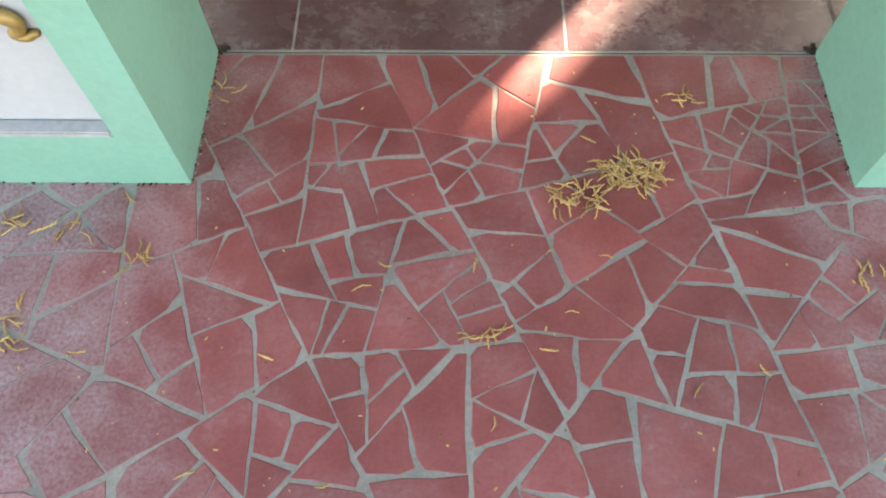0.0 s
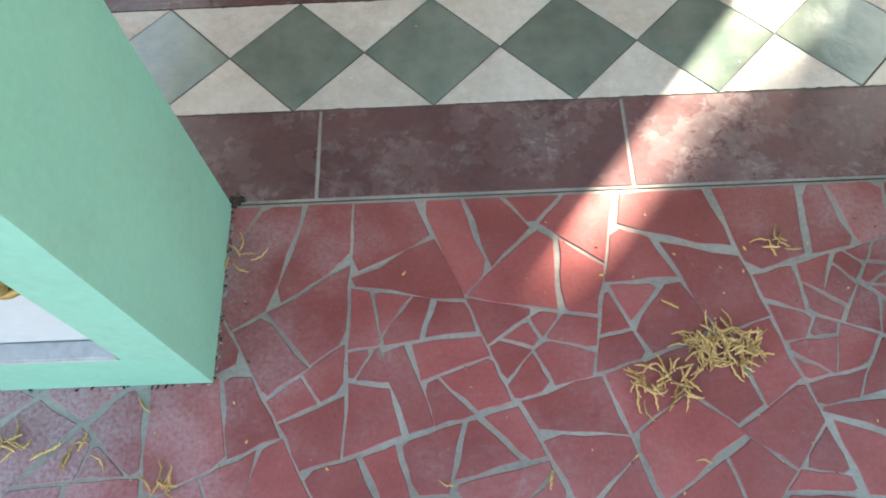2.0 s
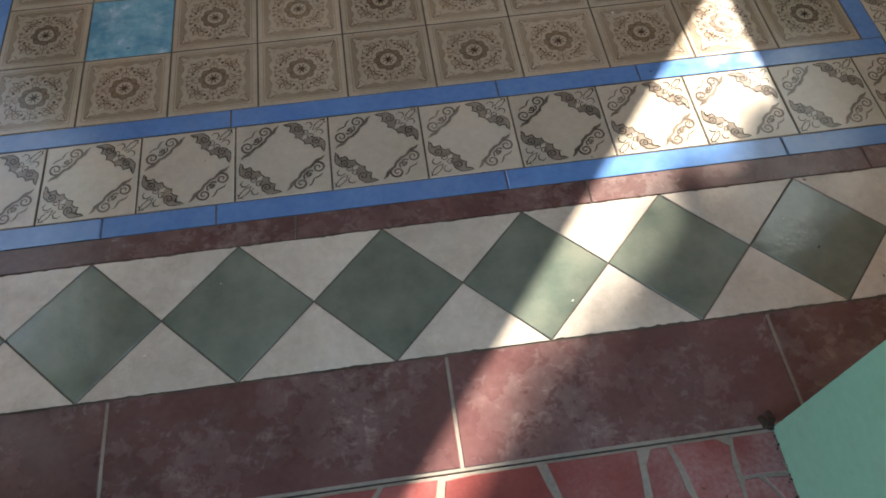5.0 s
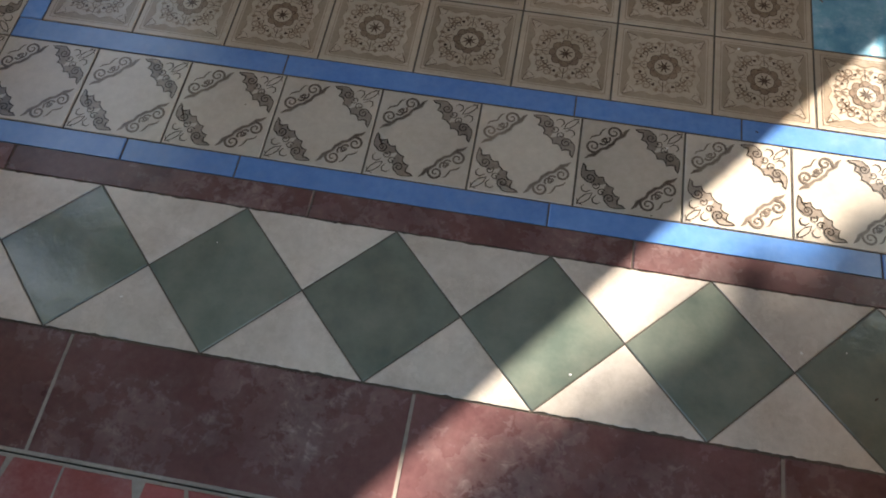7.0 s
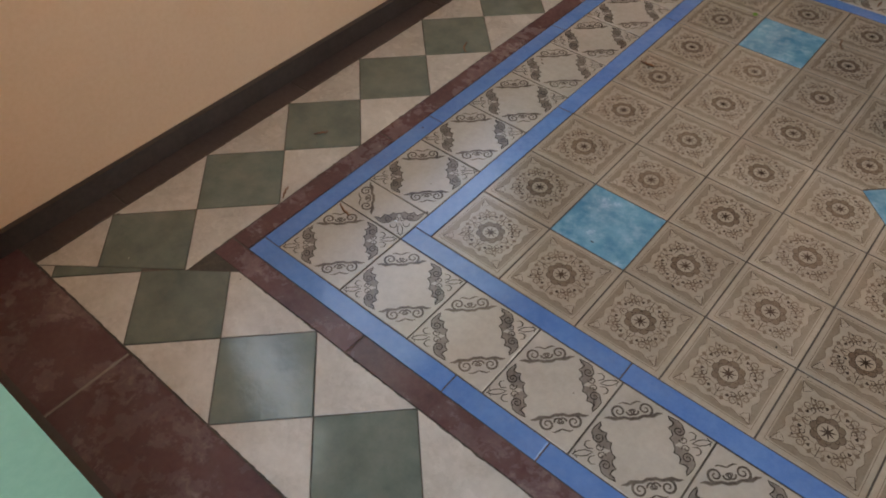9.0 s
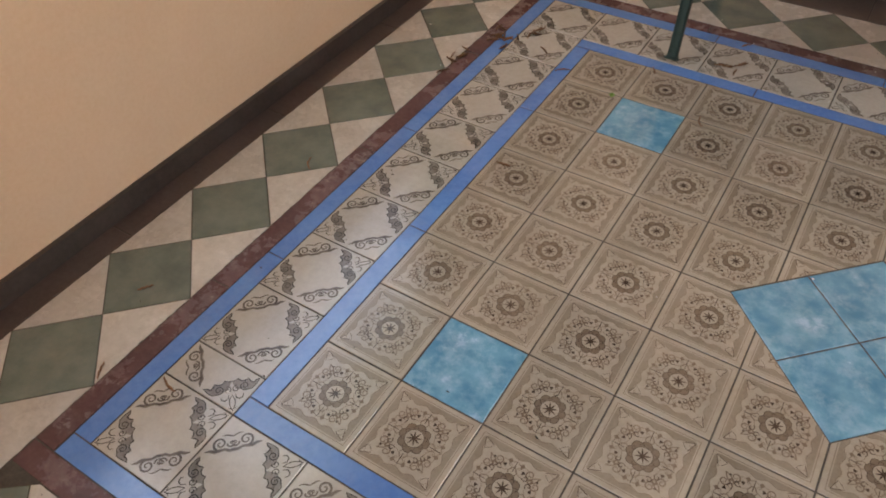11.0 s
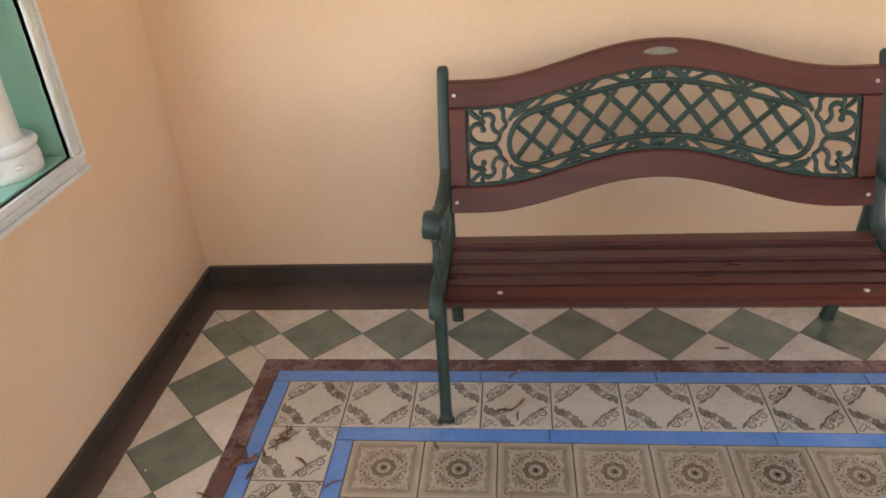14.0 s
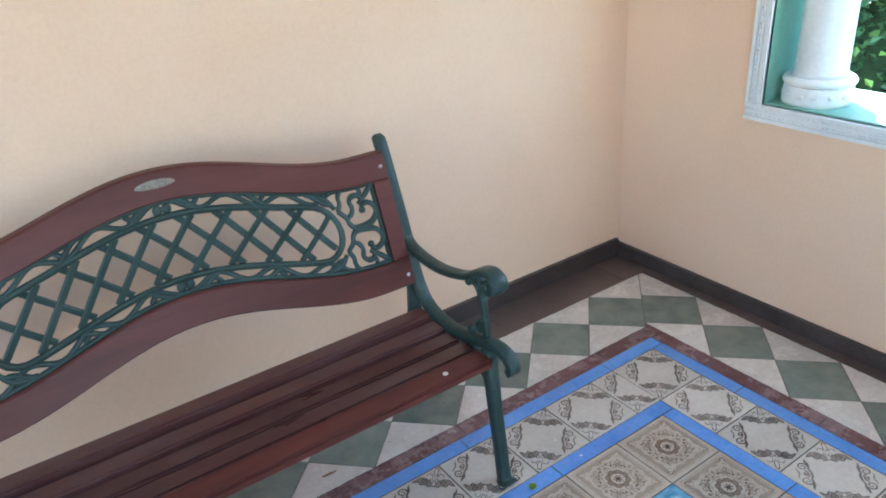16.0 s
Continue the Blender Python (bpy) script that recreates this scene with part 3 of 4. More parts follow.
bmesh.ops.create_uvsphere(bm, u_segments=24, v_segments=6, radius=1, matrix=Matrix.Translation(on_back(BXC, 0.5 * (Z_IN1 + Z_TOP) + 0.089 + 0.004, 0.0285)) @ Matrix.Diagonal((0.034, 0.003, 0.006, 1)))
bench_part("name_plate", bm, PLATE, None, "worn oval metal plate", smooth=True)

# cast-iron panel: frame, oval ring, lattice and scrolls
PX0, PX1, MID = RX0 + 0.046, RX1 - 0.046, 0.5 * (Z_IN0 + Z_IN1)
PH, PU = 0.5 * (Z_IN1 - Z_IN0), 0.5 * (RX1 - RX0) - 0.046


def cast(u, w, out=0.012):
    return on_back(BXC + u, MID + arch(u) + w, out)


def cast_bar(bm, pts, wide=0.009, deep=0.012, out=0.012):
    sweep(bm, [cast(u, w, out) for u, w in pts], wide, deep, across=Vector((0, -0.33, -1)) if abs(pts[0][0] - pts[-1][0]) > abs(pts[0][1] - pts[-1][1]) else Vector((1, 0, 0)))


def cast_curl(bm, pts, r=0.0045, out=0.012):
    ps = [cast(u, w, out) for u, w in pts]
    n = len(ps)
    sweep(bm, ps, [2.6 * r * (0.75 + 0.5 * math.sin(math.pi * i / (n - 1))) for i in range(n)], 0.011, across=Vector((0.3, 0.94, 0.31)), soft=0.5)


bm = bmesh.new()
edge = PH - 0.004
line = [(-PU + 0.004 + (2 * PU - 0.008) * i / 40, edge) for i in range(41)]
for s in (1, -1):
    sweep(bm, [cast(u, s * w) for u, w in line], 0.011, 0.010, across=Vector((0, 0.94, 0.3)))
    sweep(bm, [cast(s * (PU - 0.005), w) for w in (-edge, 0, edge)], 0.011, 0.010, across=Vector((0, 0.94, 0.3)))
cast_panel = bench_part("back_panel", bm, IRON, None, "green cast-iron back panel with lattice and scrolls", smooth=True)
OV_U, OV_R = 0.344, 0.071


def oval(t):
    """Round the long oval, t from 0 to 1."""
    straight, bend = 2 * OV_U, math.pi * OV_R
    d = t * (2 * straight + 2 * bend)
    if d < straight:
        return (-OV_U + d, OV_R)
    d -= straight
    if d < bend:
        a = math.pi / 2 - d / OV_R
        return (OV_U + OV_R * math.cos(a), OV_R * math.sin(a))
    d -= bend
    if d < straight:
        return (OV_U - d, -OV_R)
    a = -math.pi / 2 - (d - straight) / OV_R
    return (-OV_U + OV_R * math.cos(a), OV_R * math.sin(a))


bm = bmesh.new()
sweep(bm, [cast(*oval(i / 96), 0.014) for i in range(96)], 0.013, 0.0145, across=Vector((0, 0.94, 0.3)), closed=True)
bench_part("oval_ring", bm, IRON, cast_panel, smooth=True)


def in_oval(u, w):
    k = max(abs(u) - OV_U, 0)
    return k * k + w * w < OV_R * OV_R


for s in (1, -1):
    for k in range(-5, 6):
        c = k * 0.088
        pts = [(c + s * w * 0.95, w) for w in [-OV_R + 2 * OV_R * i / 24 for i in range(25)]]
        pts = [p for p in pts if in_oval(*p)]
        if len(pts) > 2:
            bm = bmesh.new()
            sweep(bm, [cast(u, w, 0.010 + 0.0025 * s) for u, w in pts], 0.006, 0.0165, across=Vector((0, 0.94, 0.3)))
            bench_part("lattice_bar", bm, IRON, cast_panel)

def curl(su, sw, pts, r):
    bm = bmesh.new()
    cast_curl(bm, [(su * a, sw * c) for a, c in pts], r)
    bench_part("scroll", bm, IRON, cast_panel, smooth=True)


for su in (1, -1):
    for sw in (1, -1):
        vine = [(0.012 + (PU - 0.125) * i / 60, 0.5 * (PH + OV_R) + 0.36 * (PH - OV_R) * math.cos(2 * math.pi * i / 20)) for i in range(61)]
        curl(su, sw, vine, 0.0044)
        for q in (0.040, 0.196, 0.346):
            curl(su, sw, [(q + 0.058 * i / 10, PH - 0.006 - 0.030 * math.sin(math.pi * 0.5 * i / 10) ** 1.5) for i in range(11)], 0.0045)
            curl(su, sw, [(q + 0.030 + 0.014 * i / 4, PH - 0.022 + 0.013 * i / 4) for i in range(5)], 0.004)
        flat = lambda pts, k=5: [(q.x, q.y) for q in smooth_line([(a, c, 0) for a, c in pts], k)]
        # a stem off the oval, a wide scroll that touches the side, a hook with a bud, a barb in the corner
        curl(su, sw, flat([(PU - 0.118, 0.052), (PU - 0.100, 0.034), (PU - 0.094, 0.016), (PU - 0.080, 0.004), (PU - 0.055, 0.004), (PU - 0.028, 0.010), (PU - 0.012, 0.028), (PU - 0.014, 0.048), (PU - 0.030, 0.060), (PU - 0.046, 0.056), (PU - 0.050, 0.044)]), 0.0062)
        curl(su, sw, flat([(PU - 0.098, 0.030), (PU - 0.082, 0.040), (PU - 0.076, 0.056), (PU - 0.080, 0.072), (PU - 0.068, 0.084), (PU - 0.052, 0.082), (PU - 0.046, 0.070), (PU - 0.056, 0.062)]), 0.0058)
        curl(su, sw, flat([(PU - 0.052, 0.082), (PU - 0.044, 0.090), (PU - 0.046, 0.100)]), 0.0046)
        curl(su, sw, flat([(PU - 0.044, 0.070), (PU - 0.026, 0.084), (PU - 0.006, 0.102)]), 0.0056)
        curl(su, sw, flat([(PU - 0.118, 0.052), (PU - 0.108, 0.070), (PU - 0.108, 0.088), (PU - 0.098, 0.103)]), 0.0056)
        curl(su, sw, flat([(PU - 0.125, 0.060), (PU - 0.142, 0.082), (PU - 0.165, 0.094), (PU - 0.195, 0.100)]), 0.0048)
        bm = bmesh.new()
        bmesh.ops.create_icosphere(bm, subdivisions=2, radius=0.0095, matrix=Matrix.Translation(cast(su * (PU - 0.050), sw * 0.045, 0.014)))
        bench_part("bud", bm, IRON, cast_panel, smooth=True)
for s in (1, -1):
    bm = bmesh.new()
    for o in (-0.010, 0.010):
        bmesh.ops.create_icosphere(bm, subdivisions=2, radius=1, matrix=Matrix.Translation(cast(o, s * (PH - 0.020), 0.014)) @ Matrix.Diagonal((0.012, 0.008, 0.014, 1)))
    bench_part("rosette", bm, IRON, cast_panel, smooth=True)


# ---- gilded relief on the white panel ----
bm = bmesh.new()
tail = smooth_line([(-0.10, yc - 0.014, 0.47), (-0.055, yc - 0.016, 0.452), (-0.02, yc - 0.018, 0.436), (0.012, yc - 0.018, 0.422), (0.033, yc - 0.016, 0.408), (0.032, yc - 0.015, 0.390), (0.020, yc - 0.014, 0.379), (0.034, yc - 0.013, 0.371), (0.048, yc - 0.012, 0.377), (0.056, yc - 0.011, 0.378)], 5)
n = len(tail)
sweep(bm, tail, [0.030 - 0.018 * i / n for i in range(n)], [0.036 - 0.026 * i / n for i in range(n)], across=Vector((0, 1, 0)), soft=0.6)
tagged(part("wall_relief", bm, GOLD, None, "gold-painted curling plaster relief on the white panel", smooth=True), "", "wall relief")


# ---- hedge and yard outside the windows ----
def hedge(x0, x1, y0, y1, z1, count):
    rng = np.random.default_rng(5)
    verts, faces = [], []
    for _ in range(count):
        side = rng.random()
        if side < 0.6:
            c = Vector((x0 + abs(rng.normal(0, 0.10)), rng.uniform(y0, y1), rng.uniform(0, z1)))
        else:
            c = Vector((rng.uniform(x0, x1), rng.uniform(y0, y1), z1 - abs(rng.normal(0, 0.08))))
        l, w = rng.uniform(0.035, 0.075), rng.uniform(0.016, 0.032)
        m = Matrix.Translation(c) @ Euler((rng.uniform(-0.9, 0.9), rng.uniform(-1.2, 0.3), rng.uniform(0, 6.28))).to_matrix().to_4x4()
        i = len(verts)
        for p in ((0, 0, 0), (l * 0.4, w, 0.008), (l, 0, -0.006), (l * 0.4, -w, 0.008)):
            verts.append(m @ Vector(p))
        faces += [(i, i + 1, i + 2), (i, i + 2, i + 3)]
    me = bpy.data.meshes.new("leaves")
    me.from_pydata([tuple(v) for v in verts], [], faces)
    me.materials.append(LEAF)
    root = thing("hedge", "dense green hedge with yellow-green young leaves", "hedge", 0, 0, -0.06, kind="stuff")
    ob = new("leaves", me)
    ob.parent = root
    # near-black core block: the shade between the leaves is put into its colour
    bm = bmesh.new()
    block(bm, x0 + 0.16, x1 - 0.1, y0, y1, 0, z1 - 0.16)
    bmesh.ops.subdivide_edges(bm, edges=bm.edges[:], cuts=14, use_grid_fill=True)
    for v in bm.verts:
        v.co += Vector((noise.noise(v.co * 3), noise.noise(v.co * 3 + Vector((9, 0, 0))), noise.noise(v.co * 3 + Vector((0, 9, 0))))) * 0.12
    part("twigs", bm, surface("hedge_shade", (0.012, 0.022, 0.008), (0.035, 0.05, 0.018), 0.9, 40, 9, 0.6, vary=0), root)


hedge(4.1, 5.4, -1.5, 6.5, 1.15, 16000)


def tree(x, y, clumps):
    """An unseen leafy tree, added to block sun: tapered trunk, limbs to each clump, clumps of leaves with a ragged
    outline.
    """
    root = thing("tree", "unseen leafy tree added beyond the hedge to shape the sunbeam", "tree", x, y, -0.06)
    rng = np.random.default_rng(8)
    bm = bmesh.new()
    trunk = smooth_line([(0, 0, 0), (0.04, -0.03, 0.9), (-0.03, 0.05, 1.8), (0.02, 0.02, 2.7)], 5)
    sweep(bm, trunk, [0.26 - 0.010 * i for i in range(len(trunk))], [0.26 - 0.010 * i for i in range(len(trunk))], soft=0.6)
    bark = surface("grey_bark", (0.09, 0.07, 0.05), (0.20, 0.16, 0.12), 0.9, 40, 8, 0.8, vary=0)
    trunk_ob = part("trunk", bm, bark, root, smooth=True)
    verts, faces = [], []
    for cx, cy, cz, rx, ry, rz in clumps:
        bm = bmesh.new()
        limb = smooth_line([(0, 0, 1.9), (cx * 0.5, cy * 0.5, 1.9 + (cz - 1.9) * 0.6), (cx, cy, cz)], 4)
        sweep(bm, limb, [0.12 - 0.008 * i for i in range(len(limb))], [0.12 - 0.008 * i for i in range(len(limb))], soft=0.6)
        part("limb", bm, bark, trunk_ob, smooth=True)
        for _ in range(int(8500 * (ry + rx) * rz)):
            d = Vector(rng.normal(0, 1, 3)).normalized()
            k = rng.uniform(0.35, 1.04) ** 0.6
            c = Vector((cx + d.x * rx * k, cy + d.y * ry * k, cz + d.z * rz * k))
            l, w = rng.uniform(0.07, 0.13), rng.uniform(0.022, 0.038)
            m = Matrix.Translation(c) @ Euler(tuple(rng.uniform(0, 6.28, 3))).to_matrix().to_4x4()
            i = len(verts)
            verts += [tuple(m @ Vector(p)) for p in ((0, 0, 0), (l * 0.4, w, 0.01), (l, 0, 0), (l * 0.4, -w, 0.01))]
            faces += [(i, i + 1, i + 2), (i, i + 2, i + 3)]
    me = bpy.data.meshes.new("crown")
    me.from_pydata(verts, [], faces)
    me.materials.append(LEAF)
    crown = new("crown", me)
    crown.parent = root


# added out of view; the crown's outline trims the sun patch on the floor
tree(5.4, 3.47, [(0.0, 0.0, 4.90, 0.5, 1.31, 2.6), (0.05, 1.30, 5.10, 0.45, 0.75, 1.18)])


# ---- floor tiles ----
Q = 0.200


def tile_mesh(name, w, h, *mats, gap=0.0038):
    bm = bmesh.new()
    g = gap / 2
    prism(bm, [(g, g), (w - g, g), (w - g, h - g), (g, h - g)])
    return mesh_of(name, bm, *mats)


def four(bm, draw):
    """Draws a motif four times, turned about the tile's centre."""
    for k in range(4):
        c, s = ((1, 0), (0, 1), (-1, 0), (0, -1))[k]
        draw(k, lambda pts: [(0.1 + (x - 0.1) * c - (y - 0.1) * s, 0.1 + (x - 0.1) * s + (y - 0.1) * c) for x, y in pts])


def field_tile():
    bm = bmesh.new()
    prism(bm, [(0.0019, 0.0019), (0.1981, 0.0019), (0.1981, 0.1981), (0.0019, 0.1981)])
    z1, z2, z3 = 0.0004, 0.0007, 0.0010
    C = 0.1

    def frame_side(k, turned):
        # shaded band along one side, with a waved inner edge
        inner_pts = [(0.022 + 0.156 * i / 24, 0.029 + 0.0035 * math.cos(2 * math.pi * i / 6)) for i in range(25)]
        for (a, b) in zip(inner_pts, inner_pts[1:]):
            patch(bm, turned([(a[0], 0.0165), (b[0], 0.0165), b, a]), z1, 3)
        ribbon(bm, turned([(0.013, 0.013), (0.187, 0.013)]), 0.0012, z2, 1)
        ribbon(bm, turned(inner_pts), 0.0011, z2, 1)
        # corner spear
        patch(bm, turned([(0.020, 0.020), (0.043, 0.029), (0.036, 0.036), (0.029, 0.043)]), z2, 0)
        ribbon(bm, turned([(0.020, 0.020), (0.044, 0.030), (0.038, 0.038), (0.030, 0.044), (0.020, 0.020)]), 0.0013, z3, 2)
        # corner scrolls on both sides of the diagonal
        for f in (lambda p: p, lambda p: (p[1], p[0])):
            ribbon(bm, turned([f(p) for p in spiral(0.066, 0.049, 0.011, 0.0025, 2.4, -1.25, 18)]), [0.0034 - 0.0016 * i / 18 for i in range(19)], z2, 1)
            ribbon(bm, turned([f(p) for p in ((0.046, 0.046), (0.052, 0.058), (0.058, 0.064), (0.066, 0.066))]), 0.0022, z2, 1)
            ribbon(bm, turned([f(p) for p in spiral(0.072, 0.060, 0.007, 0.002, 0.4, 1.0, 12)]), 0.0017, z3, 2)
            patch(bm, turned([f(p) for p in ((0.082, 0.040), (0.087, 0.035), (0.092, 0.040), (0.087, 0.047))]), z2, 1)
        # tulip at mid-side
        ribbon(bm, turned([(0.100, 0.036), (0.100, 0.062)]), 0.0016, z2, 2)
        for s in (-1, 1):
            ribbon(bm, turned([(0.1 + s * 0.001, 0.050), (0.1 + s * 0.006, 0.055), (0.1 + s * 0.009, 0.062), (0.1 + s * 0.006, 0.067)]), 0.002, z2, 1)
            ribbon(bm, turned([(0.1 + s * 0.002, 0.038), (0.1 + s * 0.009, 0.041), (0.1 + s * 0.013, 0.048), (0.1 + s * 0.009, 0.051)]), 0.0017, z2, 1)
        patch(bm, turned([(0.046, 0.055), (0.050, 0.052), (0.051, 0.056), (0.048, 0.059)]), z2, 2)
    four(bm, frame_side)
    # scalloped rosette with an eight-spoke star
    n = 64
    outer = [(C + (0.0285 + 0.0055 * abs(math.cos(4 * a))) * math.cos(a), C + (0.0285 + 0.0055 * abs(math.cos(4 * a))) * math.sin(a)) for a in (2 * math.pi * i / n for i in range(n))]
    innr = [(C + 0.0200 * math.cos(2 * math.pi * i / n), C + 0.0200 * math.sin(2 * math.pi * i / n)) for i in range(n)]
    for i in range(n):
        j = (i + 1) % n
        patch(bm, [innr[i], outer[i], outer[j], innr[j]], z1, 1)
    ribbon(bm, outer, 0.0013, z2, 2, True)
    ribbon(bm, innr, 0.0013, z2, 2, True)
    for k in range(8):
        a = math.pi / 8 * (2 * k + 1)
        bell = [(C + r * math.cos(a + b), C + r * math.sin(a + b)) for r, b in ((0.044, -0.30), (0.052, -0.27), (0.060, -0.14), (0.0635, 0.0), (0.060, 0.14), (0.052, 0.27), (0.044, 0.30), (0.040, 0.0))]
        ribbon(bm, bell, 0.0010, z2, 1, True)
        patch(bm, [(C + r * math.cos(a + b), C + r * math.sin(a + b)) for r, b in ((0.046, 0.0), (0.053, 0.085), (0.0545, 0.0), (0.053, -0.085))], z3, 2)
        p = lambda r, b: (C + r * math.cos(a + b), C + r * math.sin(a + b))
        patch(bm, [p(0.002, -1.2), p(0.010, -0.16), p(0.017, 0), p(0.010, 0.16), p(0.002, 1.2)], z2, 2)
        ribbon(bm, [p(0.0225, -0.22), p(0.0265, -0.1), p(0.0265, 0.1), p(0.0225, 0.22)], 0.0012, z3, 2)
    patch(bm, [(C + 0.004 * math.cos(2 * math.pi * i / 12), C + 0.004 * math.sin(2 * math.pi * i / 12)) for i in range(12)], z3, 2)
    return mesh_of("floor_tile", bm, FIELD, PRINT_MID, PRINT_DARK, TINT)


def border_tile(width=0.2):
    bm = bmesh.new()
    prism(bm, [(0.0019, 0.0019), (0.1981, 0.0019), (0.1981, 0.1981), (0.0019, 0.1981)])
    z1, z2 = 0.0004, 0.0008
    inner_edge = [(0.0965, 0.0115), (0.089, 0.0165), (0.081, 0.0165), (0.0805, 0.025), (0.084, 0.033), (0.075, 0.0355), (0.070, 0.042), (0.0715, 0.051), (0.063, 0.0535), (0.058, 0.058)]
    outer_edge = [(0.0965, 0.0115), (0.086, 0.0095), (0.076, 0.0085), (0.068, 0.0095), (0.062, 0.0145)]

    def corner(k, turned):
        put = lambda pts, wide, z, m: ribbon(bm, turned(pts), [1.15 * w for w in wide] if isinstance(wide, list) else 1.15 * wide, z, m)
        strong = k in (0, 2)
        for flip in (lambda q: q, lambda q: (q[1], q[0])):
            side = lambda pts: [flip(q) for q in pts]
            taper = lambda n, a, b: [a + (b - a) * i / (n - 1) for i in range(n)]
            if strong:
                # shaded body with a leafy dark edge, a scroll, a ring and half a barbed spear on the diagonal
                for p, q in zip(inner_edge, inner_edge[1:]):
                    patch(bm, turned(side([(0.050, 0.036), p, q])), z1, 3)
                for p, q in zip(outer_edge, outer_edge[1:]):
                    patch(bm, turned(side([(0.050, 0.036), q, p])), z1, 3)
                put(side(inner_edge), [0.0008, 0.0024, 0.0017, 0.0026, 0.0015, 0.0026, 0.0017, 0.0022, 0.0016, 0.0020], z2, 2)
                put(side(outer_edge), 0.0014, z2, 2)
                put(side(spiral(0.0655, 0.0265, 0.0115, 0.0018, -1.75, -1.55, 20)), taper(21, 0.0020, 0.0014), z2 + 0.0003, 2)
                put(side(spiral(0.050, 0.0375, 0.0085, 0.0015, 0.6, 1.2, 14)), 0.0016, z2 + 0.0003, 2)
                put(side([(0.040, 0.030), (0.034, 0.022), (0.036, 0.014), (0.044, 0.012), (0.050, 0.017)]), [0.0010, 0.0020, 0.0022, 0.0018, 0.0008], z2, 2)
                put(side([(0.006, 0.006), (0.020, 0.012), (0.029, 0.021), (0.034, 0.034)]), [0.0008, 0.0016, 0.0018, 0.0010], z2, 2)
                put(side([(0.008, 0.008), (0.014, 0.0075), (0.018, 0.005)]), [0.0014, 0.0018, 0.0006], z2, 2)
            else:
                # blurred curls under a smudged arch
                arch_line = [(0.093, 0.0125), (0.086, 0.0195), (0.082, 0.029), (0.074, 0.036), (0.067, 0.042), (0.063, 0.052), (0.057, 0.057)]
                put(side(arch_line), [0.0016, 0.0060, 0.0078, 0.0066, 0.0056, 0.0064, 0.0070], z1, 3)
                put(side(arch_line), [0.0008, 0.0036, 0.0046, 0.0036, 0.0028, 0.0036, 0.0040], z2, 1)
                put(side(spiral(0.063, 0.0265, 0.0145, 0.0022, 0.3, -1.45, 20)), taper(21, 0.0044, 0.0020), z2 + 0.0003, 1)
                put(side(spiral(0.049, 0.0445, 0.0090, 0.0020, -0.9, 1.15, 14)), taper(15, 0.0034, 0.0018), z2 + 0.0003, 1)
                put(side([(0.048, 0.018), (0.042, 0.022), (0.038, 0.030), (0.036, 0.036)]), [0.0010, 0.0026, 0.0030, 0.0022], z2, 1)
    four(bm, corner)
    if width < 0.2:
        bmesh.ops.bisect_plane(bm, geom=bm.verts[:] + bm.edges[:] + bm.faces[:], plane_co=(width - 0.0019, 0, 0), plane_no=(1, 0, 0), clear_outer=True)
    return mesh_of("border_tile", bm, BORDER, PRINT_GREY, PRINT_BLACK, PRINT_PALE)


field_me, border_me, half_me = field_tile(), border_tile(), border_tile(0.1)
marble_me = tile_mesh("marble_tile", Q, Q, MARBLE)

# field of ten by eight, with four marble squares and a marble diamond in the middle
DIA = 0.2 * math.sqrt(2)


def cut_tile(me, x, y):
    """A field tile with the middle diamond cut away."""
    sx, sy = (1 if x + 0.1 > 1.0 else -1), (1 if y + 0.1 > 0.8 else -1)
    bm = bmesh.new()
    bm.from_mesh(me)
    co = Vector((1.0 + sx * (DIA + 0.002) - x, 0.8 - y, 0))
    bmesh.ops.bisect_plane(bm, geom=bm.verts[:] + bm.edges[:] + bm.faces[:], plane_co=co, plane_no=(-sx, -sy, 0), clear_outer=True)
    out = bpy.data.meshes.new("floor_tile")
    bm.to_mesh(out)
    bm.free()
    for m in me.materials:
        out.materials.append(m)
    return out


for i in range(10):
    for j in range(8):
        x, y = i * Q, j * Q
        if i in (1, 8) and j in (1, 6):
            piece("marble_tile", marble_me, floor, x, y)
            continue
        near = abs(max(x, min(1.0, x + Q)) - 1.0) + abs(max(y, min(0.8, y + Q)) - 0.8)
        piece("floor_tile", cut_tile(field_me, x, y) if near < DIA - 0.001 else field_me, floor, x, y)
for a in (-1, 0):
    for b in (-1, 0):
        p = pose(1.0, 0.8, 0, 0, 0, 45) @ Vector((a * Q, b * Q, 0))
        piece("marble_tile", marble_me, floor, p.x, p.y, 0, 45)

# ring of border tiles, a half tile in each side
XA, XB, YA, YB = -0.25, 2.25, -0.25, 1.85


def run(x, y, turn, count, halves):
    """A row of border tiles from a corner; halves: index of the half tile."""
    d = Vector((1, 0)) if turn in (0,) else Vector((0, 1))
    s = 0.0
    for k in range(count):
        half = k == halves
        w = 0.1 if half else Q
        p = Vector((x, y)) + d * s
        if half and turn == 90:
            piece("border_tile", half_me, floor, p.x + Q, p.y, 0, 90)
        else:
            piece("border_tile", half_me if half else border_me, floor, p.x, p.y)
        s += w


run(XA, YA, 0, 13, 11)
run(XA, YB - Q, 0, 13, 11)
run(XA, YA + Q, 90, 9, 0)
run(XB - Q, YA + Q, 90, 9, 0)


